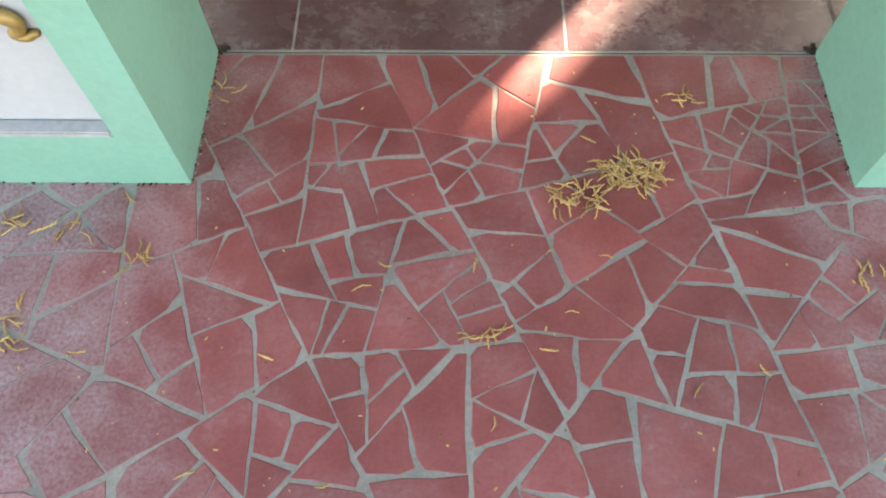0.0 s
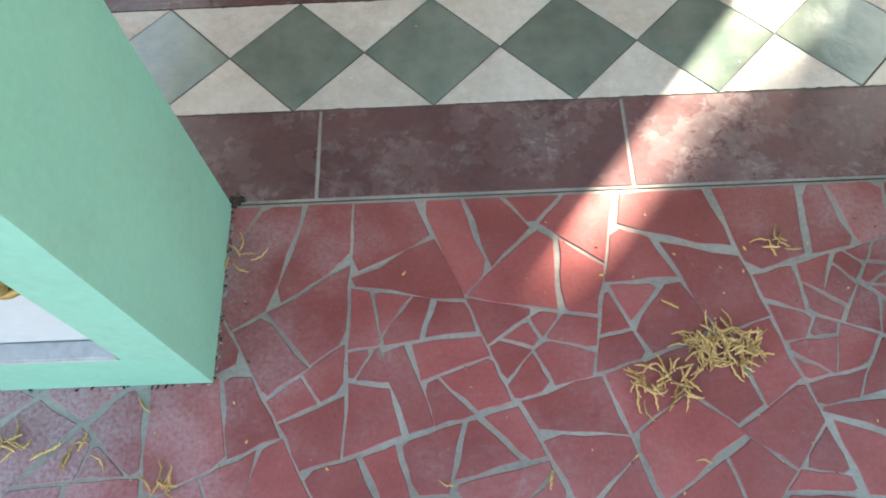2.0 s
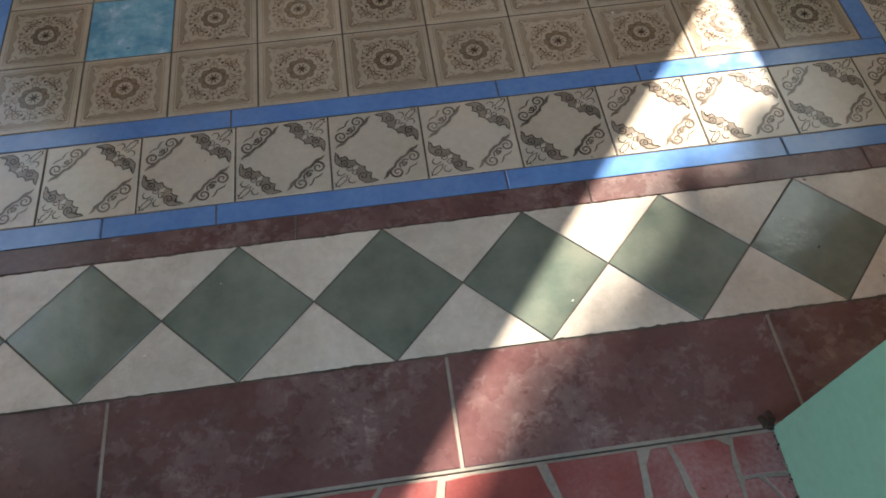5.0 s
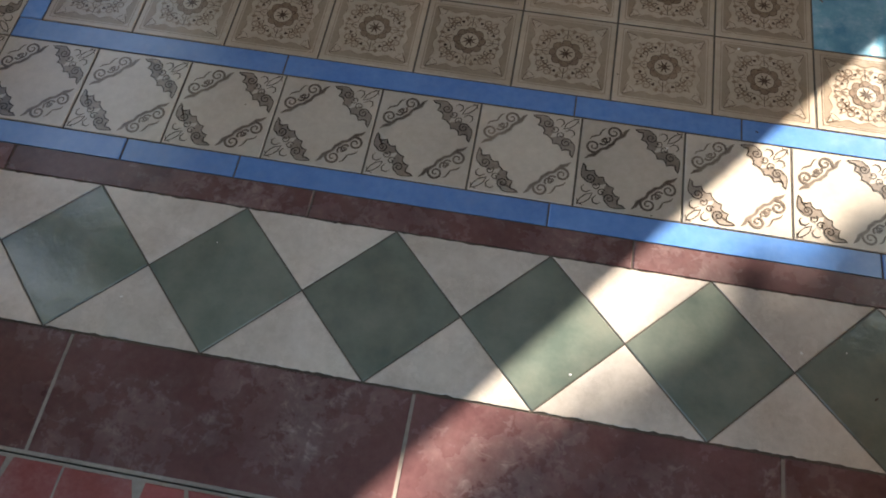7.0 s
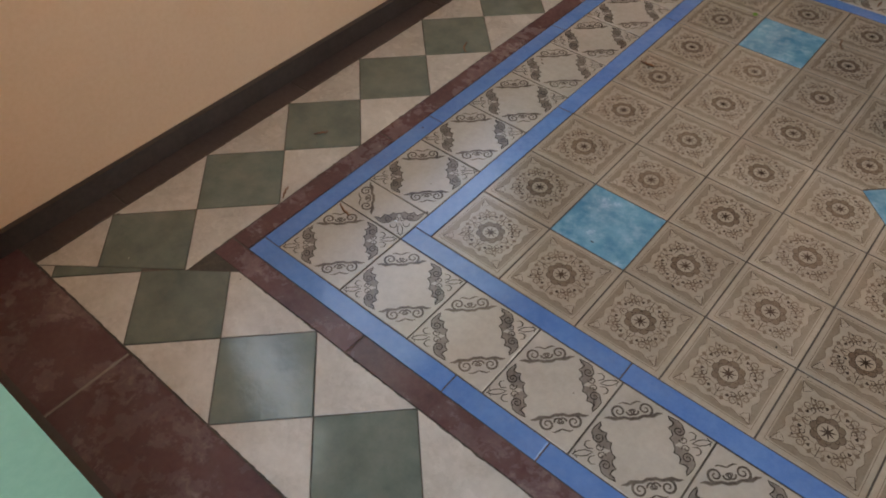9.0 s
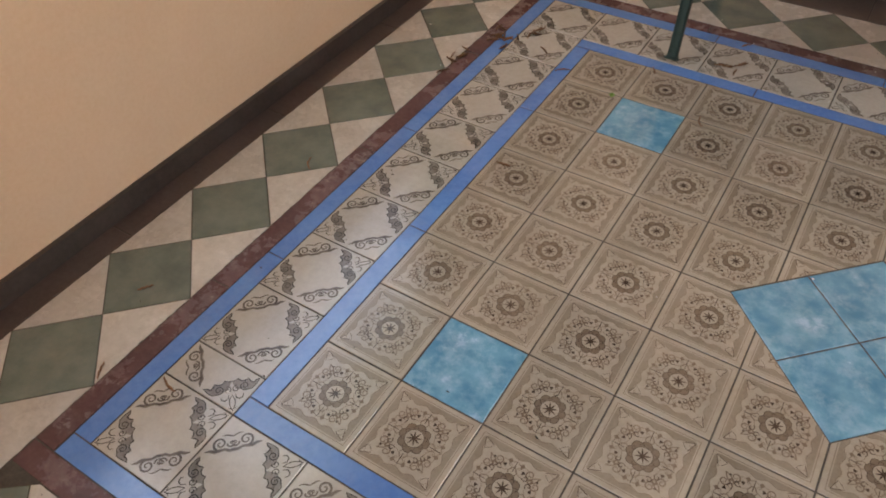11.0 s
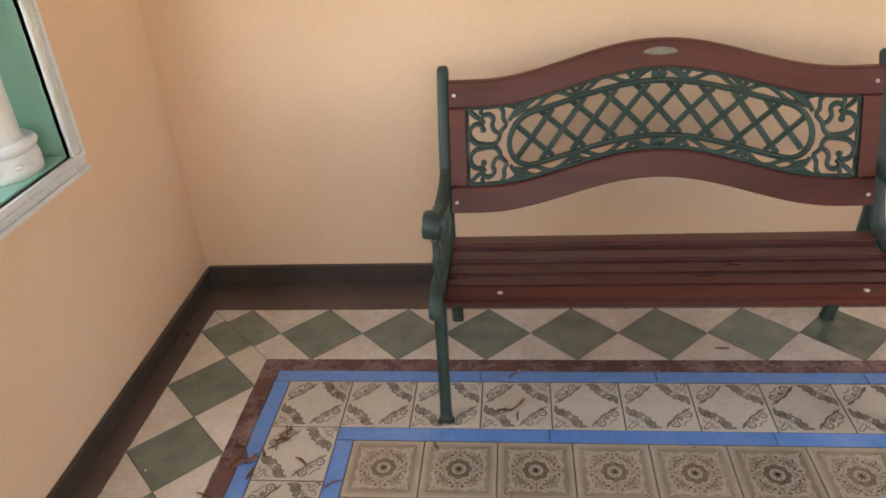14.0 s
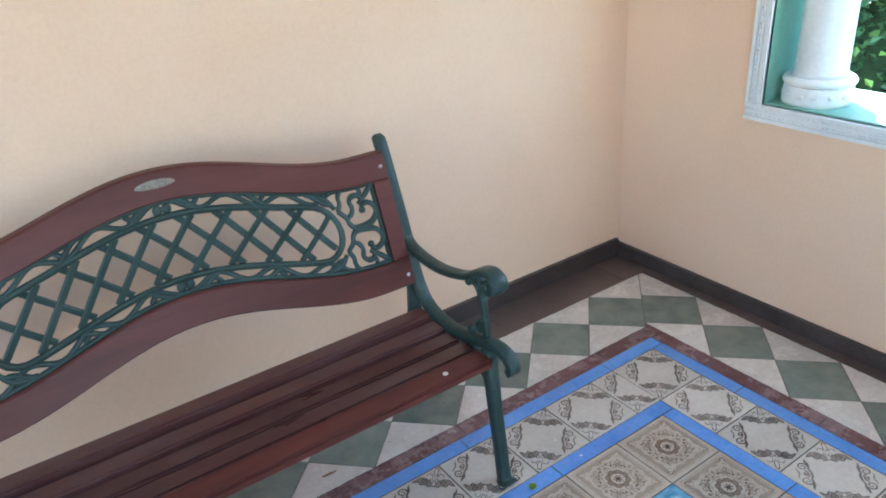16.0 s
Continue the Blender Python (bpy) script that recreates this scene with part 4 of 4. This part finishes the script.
def strips(x0, x1, y0, y1, step, start, name, material, gap=0.003):
    """A strip laid of long pieces along its longer side."""
    along_x = x1 - x0 > y1 - y0
    a, b = (x0, x1) if along_x else (y0, y1)
    joints = start if isinstance(start, tuple) else [start + step * k for k in range(-20, 40)]
    cuts = [a] + [c for c in joints if a + 0.02 < c < b - 0.02] + [b]
    for c, d in zip(cuts, cuts[1:]):
        w, h = (d - c, y1 - y0) if along_x else (x1 - x0, d - c)
        piece(name, tile_mesh(name, w, h, material, gap=gap), floor, c if along_x else x0, y0 if along_x else c)


def ring_strips(o, w, step, starts, name, material, ox0=0.0, ox1=2.0, oy0=0.0, oy1=1.6):
    """Four strips of width w, their inner edge o outside the field."""
    xa, xb, ya, yb = ox0 - o, ox1 + o, oy0 - o, oy1 + o
    strips(xa - w, xb + w, ya - w, ya, step, starts[0], name, material)
    strips(xa - w, xb + w, yb, yb + w, step, starts[1], name, material)
    strips(xa - w, xa, ya, yb, step, starts[2], name, material)
    strips(xb, xb + w, ya, yb, step, starts[3], name, material)


ring_strips(0.0, 0.05, 0.595, ((0.54, 1.133, 1.457), (0.54, 1.134, 1.594), (0.60, 1.20), (0.60, 1.20)), "blue_strip", BLUE)
ring_strips(0.25, 0.05, 0.595, ((0.285, 0.512, 1.108, 1.705), (0.343, 0.866, 1.46, 2.05), 0.34, 0.34), "blue_strip", BLUE)
ring_strips(0.30, 0.057, 0.595, (0.077, 0.3, 0.2, 0.1), "maroon_strip", MAROON)

# chequered band: slate diamonds between cream triangles
P = 0.283
CH0, CH1 = 0.357, 0.640


chips = random.Random(31)


def worn(poly, box, r):
    """Nibbles at the cut edges along the two sides of the band."""
    x0, x1, y0, y1 = box
    out = []
    for a, c in zip(poly, poly[1:] + poly[:1]):
        out.append(a)
        span = math.hypot(c[0] - a[0], c[1] - a[1])
        side = any(abs(a[k] - e) < 0.003 and abs(c[k] - e) < 0.003 for k, e in ((0, x0), (0, x1), (1, y0), (1, y1)))
        if side and span > 0.05:
            n = int(span / 0.009)
            nx, ny = -(c[1] - a[1]) / span, (c[0] - a[0]) / span
            for i in range(1, n):
                f, d = (i + r.uniform(-0.3, 0.3)) / n, max(0.0, r.gauss(0.0004, 0.0011))
                out.append((a[0] + (c[0] - a[0]) * f + nx * d, a[1] + (c[1] - a[1]) * f + ny * d))
    return out


def chequer(box, centre, phase, along_x, mitres):
    """Fills a box with a row of diamonds; centre: the row's middle line, phase: where two diamonds touch."""
    x0, x1, y0, y1 = box
    h = P / 2
    g = 0.0012
    for k in range(-14, 22):
        s = phase + k * P
        for name, mat, local in (("slate_tile", CHECK_G, [(s, 0), (s + h, -h), (s + P, 0), (s + h, h)]), ("cream_tile", CHECK_W, [(s, 0), (s + h, h), (s - h, h)]), ("cream_tile", CHECK_W, [(s, 0), (s - h, -h), (s + h, -h)])):
            poly = [(a, centre + b) if along_x else (centre - b, a) for a, b in local]
            for px, py, nx, ny in ((x0, 0, -1, 0), (x1, 0, 1, 0), (0, y0, 0, -1), (0, y1, 0, 1)) + mitres:
                poly = clip(poly, px, py, nx, ny) if len(poly) > 2 else []
            poly = inset(poly, g) if len(poly) > 2 else []
            if len(poly) > 2 and area(poly) > 2e-4:
                cx, cy = sum(p[0] for p in poly) / len(poly), sum(p[1] for p in poly) / len(poly)
                poly = worn(poly, box, chips)
                bm = bmesh.new()
                prism(bm, [(x - cx, y - cy) for x, y in poly])
                piece(name, mesh_of(name, bm, mat), floor, cx, cy)


MIDLINE = (CH0 + CH1) / 2
chequer((-CH1, 2 + CH1, -CH1, -CH0), -MIDLINE, 0.133, True, ((-0.62, -0.63, -0.607, 0.794), (2, 0, 1, 1)))
chequer((-CH1, 2 + CH1, 1.6 + CH0, 1.6 + CH1), 1.6 + MIDLINE, 0.215, True, ((0, 1.6, -1, -1), (1.9805, 1.6, 1, -1)))
chequer((-CH1, -CH0, -CH1, 1.6 + CH1), -MIDLINE, -0.013, False, ((-0.62, -0.63, 0.607, -0.794), (0, 1.6, 1, 1)))
chequer((2 + CH0, 2 + CH1, -CH1, 1.6 + CH1), 2 + MIDLINE, 1.835, False, ((2, 0, -1, -1), (1.9805, 1.6, -1, 1)))

strips(X0, X1, Y0 + 0.005, -CH1, 0.597, 0.332, "maroon_tile", MAROON, 0.0055)
strips(X0, X1, 1.6 + CH1, Y1 - 0.011, 0.597, 0.15, "brown_tile", BROWN)
strips(X0 + 0.011, -CH1, -CH1, 1.6 + CH1, 0.597, 0.2, "brown_tile", BROWN)
strips(2 + CH1, X1 - 0.011, -CH1, 1.6 + CH1, 0.597, 0.2, "brown_tile", BROWN)


# ---- crazy paving ----
rng = random.Random(23)
PY_1 = Y0 - 0.004


def broken(poly, out):
    """Breaks a slab again and again along straight cracks, until each piece is as small as its spot asks."""
    a = area(poly)
    cx, cy = sum(q[0] for q in poly) / len(poly), sum(q[1] for q in poly) / len(poly)
    small = 1.11 < -cy < 1.19 and 0.3 < cx < 1.1 or (1.12 < cx < 1.42 and -1.2 < cy < -0.98)
    want = rng.choice((0.003, 0.005, 0.008)) if small else rng.choice((0.012, 0.018, 0.024)) if cy > -1.04 else rng.choice((0.006, 0.010, 0.014, 0.018, 0.024))
    if a < want:
        out.append(poly)
        return
    # of several cracks across the piece, the one that leaves the stoutest pieces
    far = max(((q, r) for q in poly for r in poly), key=lambda e: (e[0][0] - e[1][0]) ** 2 + (e[0][1] - e[1][1]) ** 2)
    best = None
    for _ in range(rng.choice((2, 4, 6))):
        ang = math.atan2(far[1][1] - far[0][1], far[1][0] - far[0][0]) + rng.gauss(0, 0.42)
        k = rng.uniform(-0.17, 0.17)
        px, py = cx + (far[1][0] - far[0][0]) * k, cy + (far[1][1] - far[0][1]) * k
        nx, ny = math.cos(ang), math.sin(ang)
        halves = [clip(poly, px, py, s * nx, s * ny) for s in (1, -1)]
        if any(len(h) < 3 for h in halves):
            continue
        stout = min(area(h) / sum(math.hypot(u[0] - v[0], u[1] - v[1]) for u, v in zip(h, h[1:] + h[:1])) ** 2 for h in halves)
        if best is None or stout > best[0]:
            best = (stout, halves)
    if best is None:
        out.append(poly)
        return
    for half in best[1]:
        if area(half) > 3e-4:
            broken(half, out)


shards = []
broken([(-1.3, -3.1), (3.2, -3.1), (3.2, PY_1), (-1.3, PY_1)], shards)
far_bm = bmesh.new()
for poly in shards:
    poly = inset(poly, rng.uniform(0.0012, 0.0028))
    if len(poly) < 3:
        continue
    # uneven breaks: corners drawn in, so that joints run to wedges
    mx, my = sum(q[0] for q in poly) / len(poly), sum(q[1] for q in poly) / len(poly)
    poly = [(x + (mx - x) * k, y + (my - y) * k if y < Y0 - 0.02 else y) for x, y, k in ((q[0], q[1], rng.choice((0.0, 0.0, 0.0, 0.03, 0.06, 0.10))) for q in poly)]
    # a chipped corner now and then, filled with grout
    for _ in range(rng.choice((0, 1, 1, 2, 2))):
        k = rng.randrange(len(poly))
        a, v, c = poly[k - 1], poly[k], poly[(k + 1) % len(poly)]
        f, g = rng.uniform(0.08, 0.34), rng.uniform(0.05, 0.22)
        poly = poly[:k] + [(v[0] + (a[0] - v[0]) * f, v[1] + (a[1] - v[1]) * f), (v[0] + (c[0] - v[0]) * g, v[1] + (c[1] - v[1]) * g)] + poly[k + 1:]
    if area(poly) < 2e-4:
        continue
    # broken edges are never quite straight
    rough = []
    for a, c in zip(poly, poly[1:] + poly[:1]):
        rough.append(a)
        span = math.hypot(c[0] - a[0], c[1] - a[1])
        if span > 0.035 and a[1] + c[1] < 2 * Y0 - 0.05:
            for f in (0.33, 0.67):
                k = rng.gauss(0, 0.018)
                rough.append((a[0] + (c[0] - a[0]) * f - (c[1] - a[1]) * k, a[1] + (c[1] - a[1]) * f + (c[0] - a[0]) * k))
    poly = rough
    cx, cy = sum(q[0] for q in poly) / len(poly), sum(q[1] for q in poly) / len(poly)
    wob = math.radians(rng.uniform(-2.5, 2.5)) if cy < Y0 - 0.12 else 0.0
    local = [((x - cx) * math.cos(wob) - (y - cy) * math.sin(wob), (x - cx) * math.sin(wob) + (y - cy) * math.cos(wob)) for x, y in poly]
    top = rng.uniform(-0.0006, 0.0010)
    if -0.35 < cx < 1.75 and cy > -2.0:
        bm = bmesh.new()
        prism(bm, local, top, 0.006, 0.001)
        piece("shard", mesh_of("shard", bm, SHARD), pavement, cx, cy)
    else:
        prism(far_bm, [(x + cx, y + cy) for x, y in local], top, 0.006, 0.001)
tagged(part("far_shards", far_bm, SHARD, pavement), kind="stuff")


# ---- catkins and litter ----
def strand(bm, x, y, z, turn, length, bend, r=0.0026):
    n = 12
    pts, a, px, py = [], turn, x, y
    for i in range(n + 1):
        lift = 0.0015 * math.sin(i * 1.7 + turn * 3) + 0.0015
        pts.append((px, py, z + r + lift))
        a += bend / n + 0.18 * math.sin(i * 1.3 + turn * 5)
        px += math.cos(a) * length / n
        py += math.sin(a) * length / n
    wide = [r * 2 * (0.45 + 0.75 * math.sin(math.pi * (i + 0.7) / (n + 1.4)) + (0.22 if i % 2 else -0.12)) for i in range(n + 1)]
    sweep(bm, pts, wide, wide, across=Vector((0, 0, 1)), soft=0.6)


def strand_mesh(material, seed):
    r = random.Random(seed)
    bm = bmesh.new()
    k = 1.35 if material == CATKIN_OLD else 1.0
    strand(bm, 0, 0, 0, 0.0, k * r.uniform(0.024, 0.042), r.uniform(-1.5, 1.5), k * r.uniform(0.0012, 0.0018))
    return mesh_of("catkin", bm, material, smooth=True)


STRANDS = {m: [strand_mesh(m, k) for k in range(14)] for m in (CATKIN, CATKIN_OLD)}


def catkins(x, y, count, spread, material, label, seed):
    """A single catkin, or a heap of them lying over one another."""
    r = random.Random(seed)
    if count == 1:
        ob = new("catkin", r.choice(STRANDS[material]))
        ob.matrix_basis = pose(x, y, 0.0005, 0, 0, r.uniform(0, 360))
        tagged(ob, label, "dry catkin", "fallen catkins")
        return
    heap = thing("catkin_heap", label, "dry catkins", x, y, 0.0005, group="heaps of catkins")
    for _ in range(count):
        rad, a = spread * math.sqrt(r.random()), r.uniform(0, 6.28)
        lift = 0.0 if count < 6 else r.random() * 0.012 * max(0.0, 1 - rad / spread)
        piece("catkin", r.choice(STRANDS[material]), heap, rad * math.cos(a) * 1.2, rad * math.sin(a) * 0.7, lift, r.uniform(0, 360))


catkins(1.03, -1.16, 110, 0.050, CATKIN, "heap of dry yellow catkins on the red paving", 1)
catkins(0.92, -1.22, 42, 0.045, CATKIN, "loose heap of dry yellow catkins on the red paving", 2)
LOOSE = ((0.73, -1.35), (0.54, -1.41), (0.01, -1.33), (0.02, -1.54), (0.97, -1.09), (0.05, -1.21), (0.35, -1.54), (0.87, -1.53), (1.21, -1.55), (0.75, -1.67), (0.55, -1.36), (0.28, -1.74), (0.47, -1.76), (1.09, -1.61), (0.91, -1.46), (0.98, -1.35))
for k, (x, y) in enumerate(LOOSE):
    catkins(x, y, 1, 0.004, CATKIN, "single dry yellow catkin on the red paving", 20 + k)
CLUSTERS = ((0.74, -1.50, 6), (0.11, -1.36, 6), (-0.16, -1.29, 6), (-0.06, -1.29, 4), (-0.10, -1.47, 4), (-0.10, -1.53, 6), (1.17, -0.97, 5), (0.20, -0.96, 4), (1.44, -1.38, 4))
for k, (x, y, c) in enumerate(CLUSTERS):
    catkins(x, y, c + 3, 0.022, CATKIN, "few dry yellow catkins lying together on the paving", 60 + k)
INDOORS = ((-0.20, 1.60), (-0.26, 1.50), (-0.31, 1.55), (-0.36, 1.32), (-0.24, 1.53), (-0.29, 1.50), (-0.11, 1.50), (-0.34, 1.39), (-0.34, 1.26), (0.45, 1.73), (0.00, 1.45), (0.22, 1.60), (0.44, 1.42), (1.11, 2.01), (-0.24, -0.06), (-0.36, -0.14), (0.02, 0.93), (-0.46, 0.11), (-0.44, 0.68), (0.43, 1.86))
for k, (x, y) in enumerate(INDOORS):
    catkins(x, y, 6 if k in (0, 1, 2, 3, 9) else 1, 0.024, CATKIN_OLD, "few dry brown catkins on the patterned tiles" if k in (0, 1, 2, 3, 9) else "dry brown catkin on the patterned tiles", 90 + k)


def leaf(x, y, size, turn):
    bm = bmesh.new()
    rows = []
    for i in range(7):
        t = i / 6
        w = size * 0.42 * math.sin(math.pi * (0.08 + 0.9 * t)) ** 0.8
        rows.append([bm.verts.new((size * (t - 0.5), s * w, 0.0025 + 0.10 * size * abs(s) + 0.06 * size * math.sin(3 * t))) for s in (-1, -0.5, 0, 0.5, 1)])
    for r, s in zip(rows, rows[1:]):
        for k in range(4):
            bm.faces.new((r[k], r[k + 1], s[k + 1], s[k]))
    bmesh.ops.solidify(bm, geom=bm.faces[:], thickness=0.0006)
    ob = part("leaf", bm, GREEN, None, "small fresh green leaf on the tiles", smooth=True)
    ob.matrix_basis = pose(x, y, 0, 0, 0, turn)
    tagged(ob, "", "leaf")


leaf(1.50, 1.62, 0.026, 40)
leaf(0.17, 1.39, 0.020, 100)


def crumbs(x, y, count, spread, seed):
    """Dark leaf crumbs swept into a corner."""
    r = random.Random(seed)
    bm = bmesh.new()
    for _ in range(count):
        s = r.uniform(0.002, 0.006)
        bmesh.ops.create_icosphere(bm, subdivisions=1, radius=1, matrix=pose(r.gauss(0, spread), r.gauss(0, spread), s * 0.5, 0, 0, r.uniform(0, 360)) @ Matrix.Diagonal((s * 1.6, s, s * 0.6, 1)))
    ob = part("leaf_crumbs", bm, DEBRIS, None, "dark leaf crumbs at the foot of the doorway")
    ob.location = (x, y, 0)
    tagged(ob, "", "litter", kind="stuff")


crumbs(DOOR0 + 0.008, Y0 + 0.012, 16, 0.007, 1)
crumbs(DOOR1 - 0.006, Y0 + 0.012, 16, 0.007, 2)


def bits(count, box, z, materials, label, seed):
    """Crumbs and grit too small to pick apart, strewn over a floor."""
    r = random.Random(seed)
    bm = bmesh.new()
    for _ in range(count):
        s = r.uniform(0.0008, 0.0026)
        made = bmesh.ops.create_icosphere(bm, subdivisions=1, radius=1, matrix=pose(r.uniform(box[0], box[1]), r.uniform(box[2], box[3]), z + s * 0.4, 0, 0, r.uniform(0, 360)) @ Matrix.Diagonal((s * r.uniform(1, 2.6), s, s * 0.6, 1)))
        k = r.randrange(len(materials))
        for v in made["verts"]:
            for fc in v.link_faces:
                fc.material_index = k
    tagged(part("grit", bm, materials, None, label), "", "grit", kind="stuff")


bits(280, (-0.35, 1.75, -1.95, -0.9), 0.0008, (CATKIN, CATKIN_OLD), "fine crumbs of catkin and grit on the paving", 4)
bits(110, (-0.65, 2.5, -0.6, 2.2), 0.0005, (DEBRIS, DEBRIS, WHITE), "fine dark crumbs on the patterned tiles", 5)


def twig(x, y, turn, seed):
    r = random.Random(seed)
    bm = bmesh.new()
    stem = smooth_line([(0, 0, 0.003), (0.03, 0.006, 0.006), (0.06, -0.004, 0.005), (0.095, 0.002, 0.003)], 4)
    sweep(bm, stem, [0.0034 - 0.00012 * i for i in range(len(stem))], [0.0034 - 0.00012 * i for i in range(len(stem))], across=Vector((0, 0, 1)), soft=0.6)
    sweep(bm, smooth_line([(0.05, 0.0, 0.005), (0.072, 0.016, 0.007), (0.090, 0.022, 0.003)], 3), 0.0018, 0.0018, across=Vector((0, 0, 1)), soft=0.6)
    ob = part("twig", bm, CATKIN_OLD, None, "thin dry forked twig on the patterned tiles", smooth=True)
    ob.matrix_basis = pose(x, y, 0, 0, 0, turn)
    tagged(ob, "", "twig")


twig(1.56, 0.40, -50, 1)
bits(90, (-0.7, DOOR0, FRONT - 0.007, FRONT - 0.001), 0.0008, (DEBRIS, EARTH), "dark dirt along the foot of the mint wall", 6)
bits(60, (DOOR0 + 0.001, DOOR0 + 0.007, FRONT, Y0), 0.0008, (DEBRIS, EARTH), "dark dirt along the foot of the doorway", 7)
bits(60, (DOOR1 - 0.007, DOOR1 - 0.001, FRONT, Y0), 0.0008, (DEBRIS, EARTH), "dark dirt along the foot of the doorway", 8)
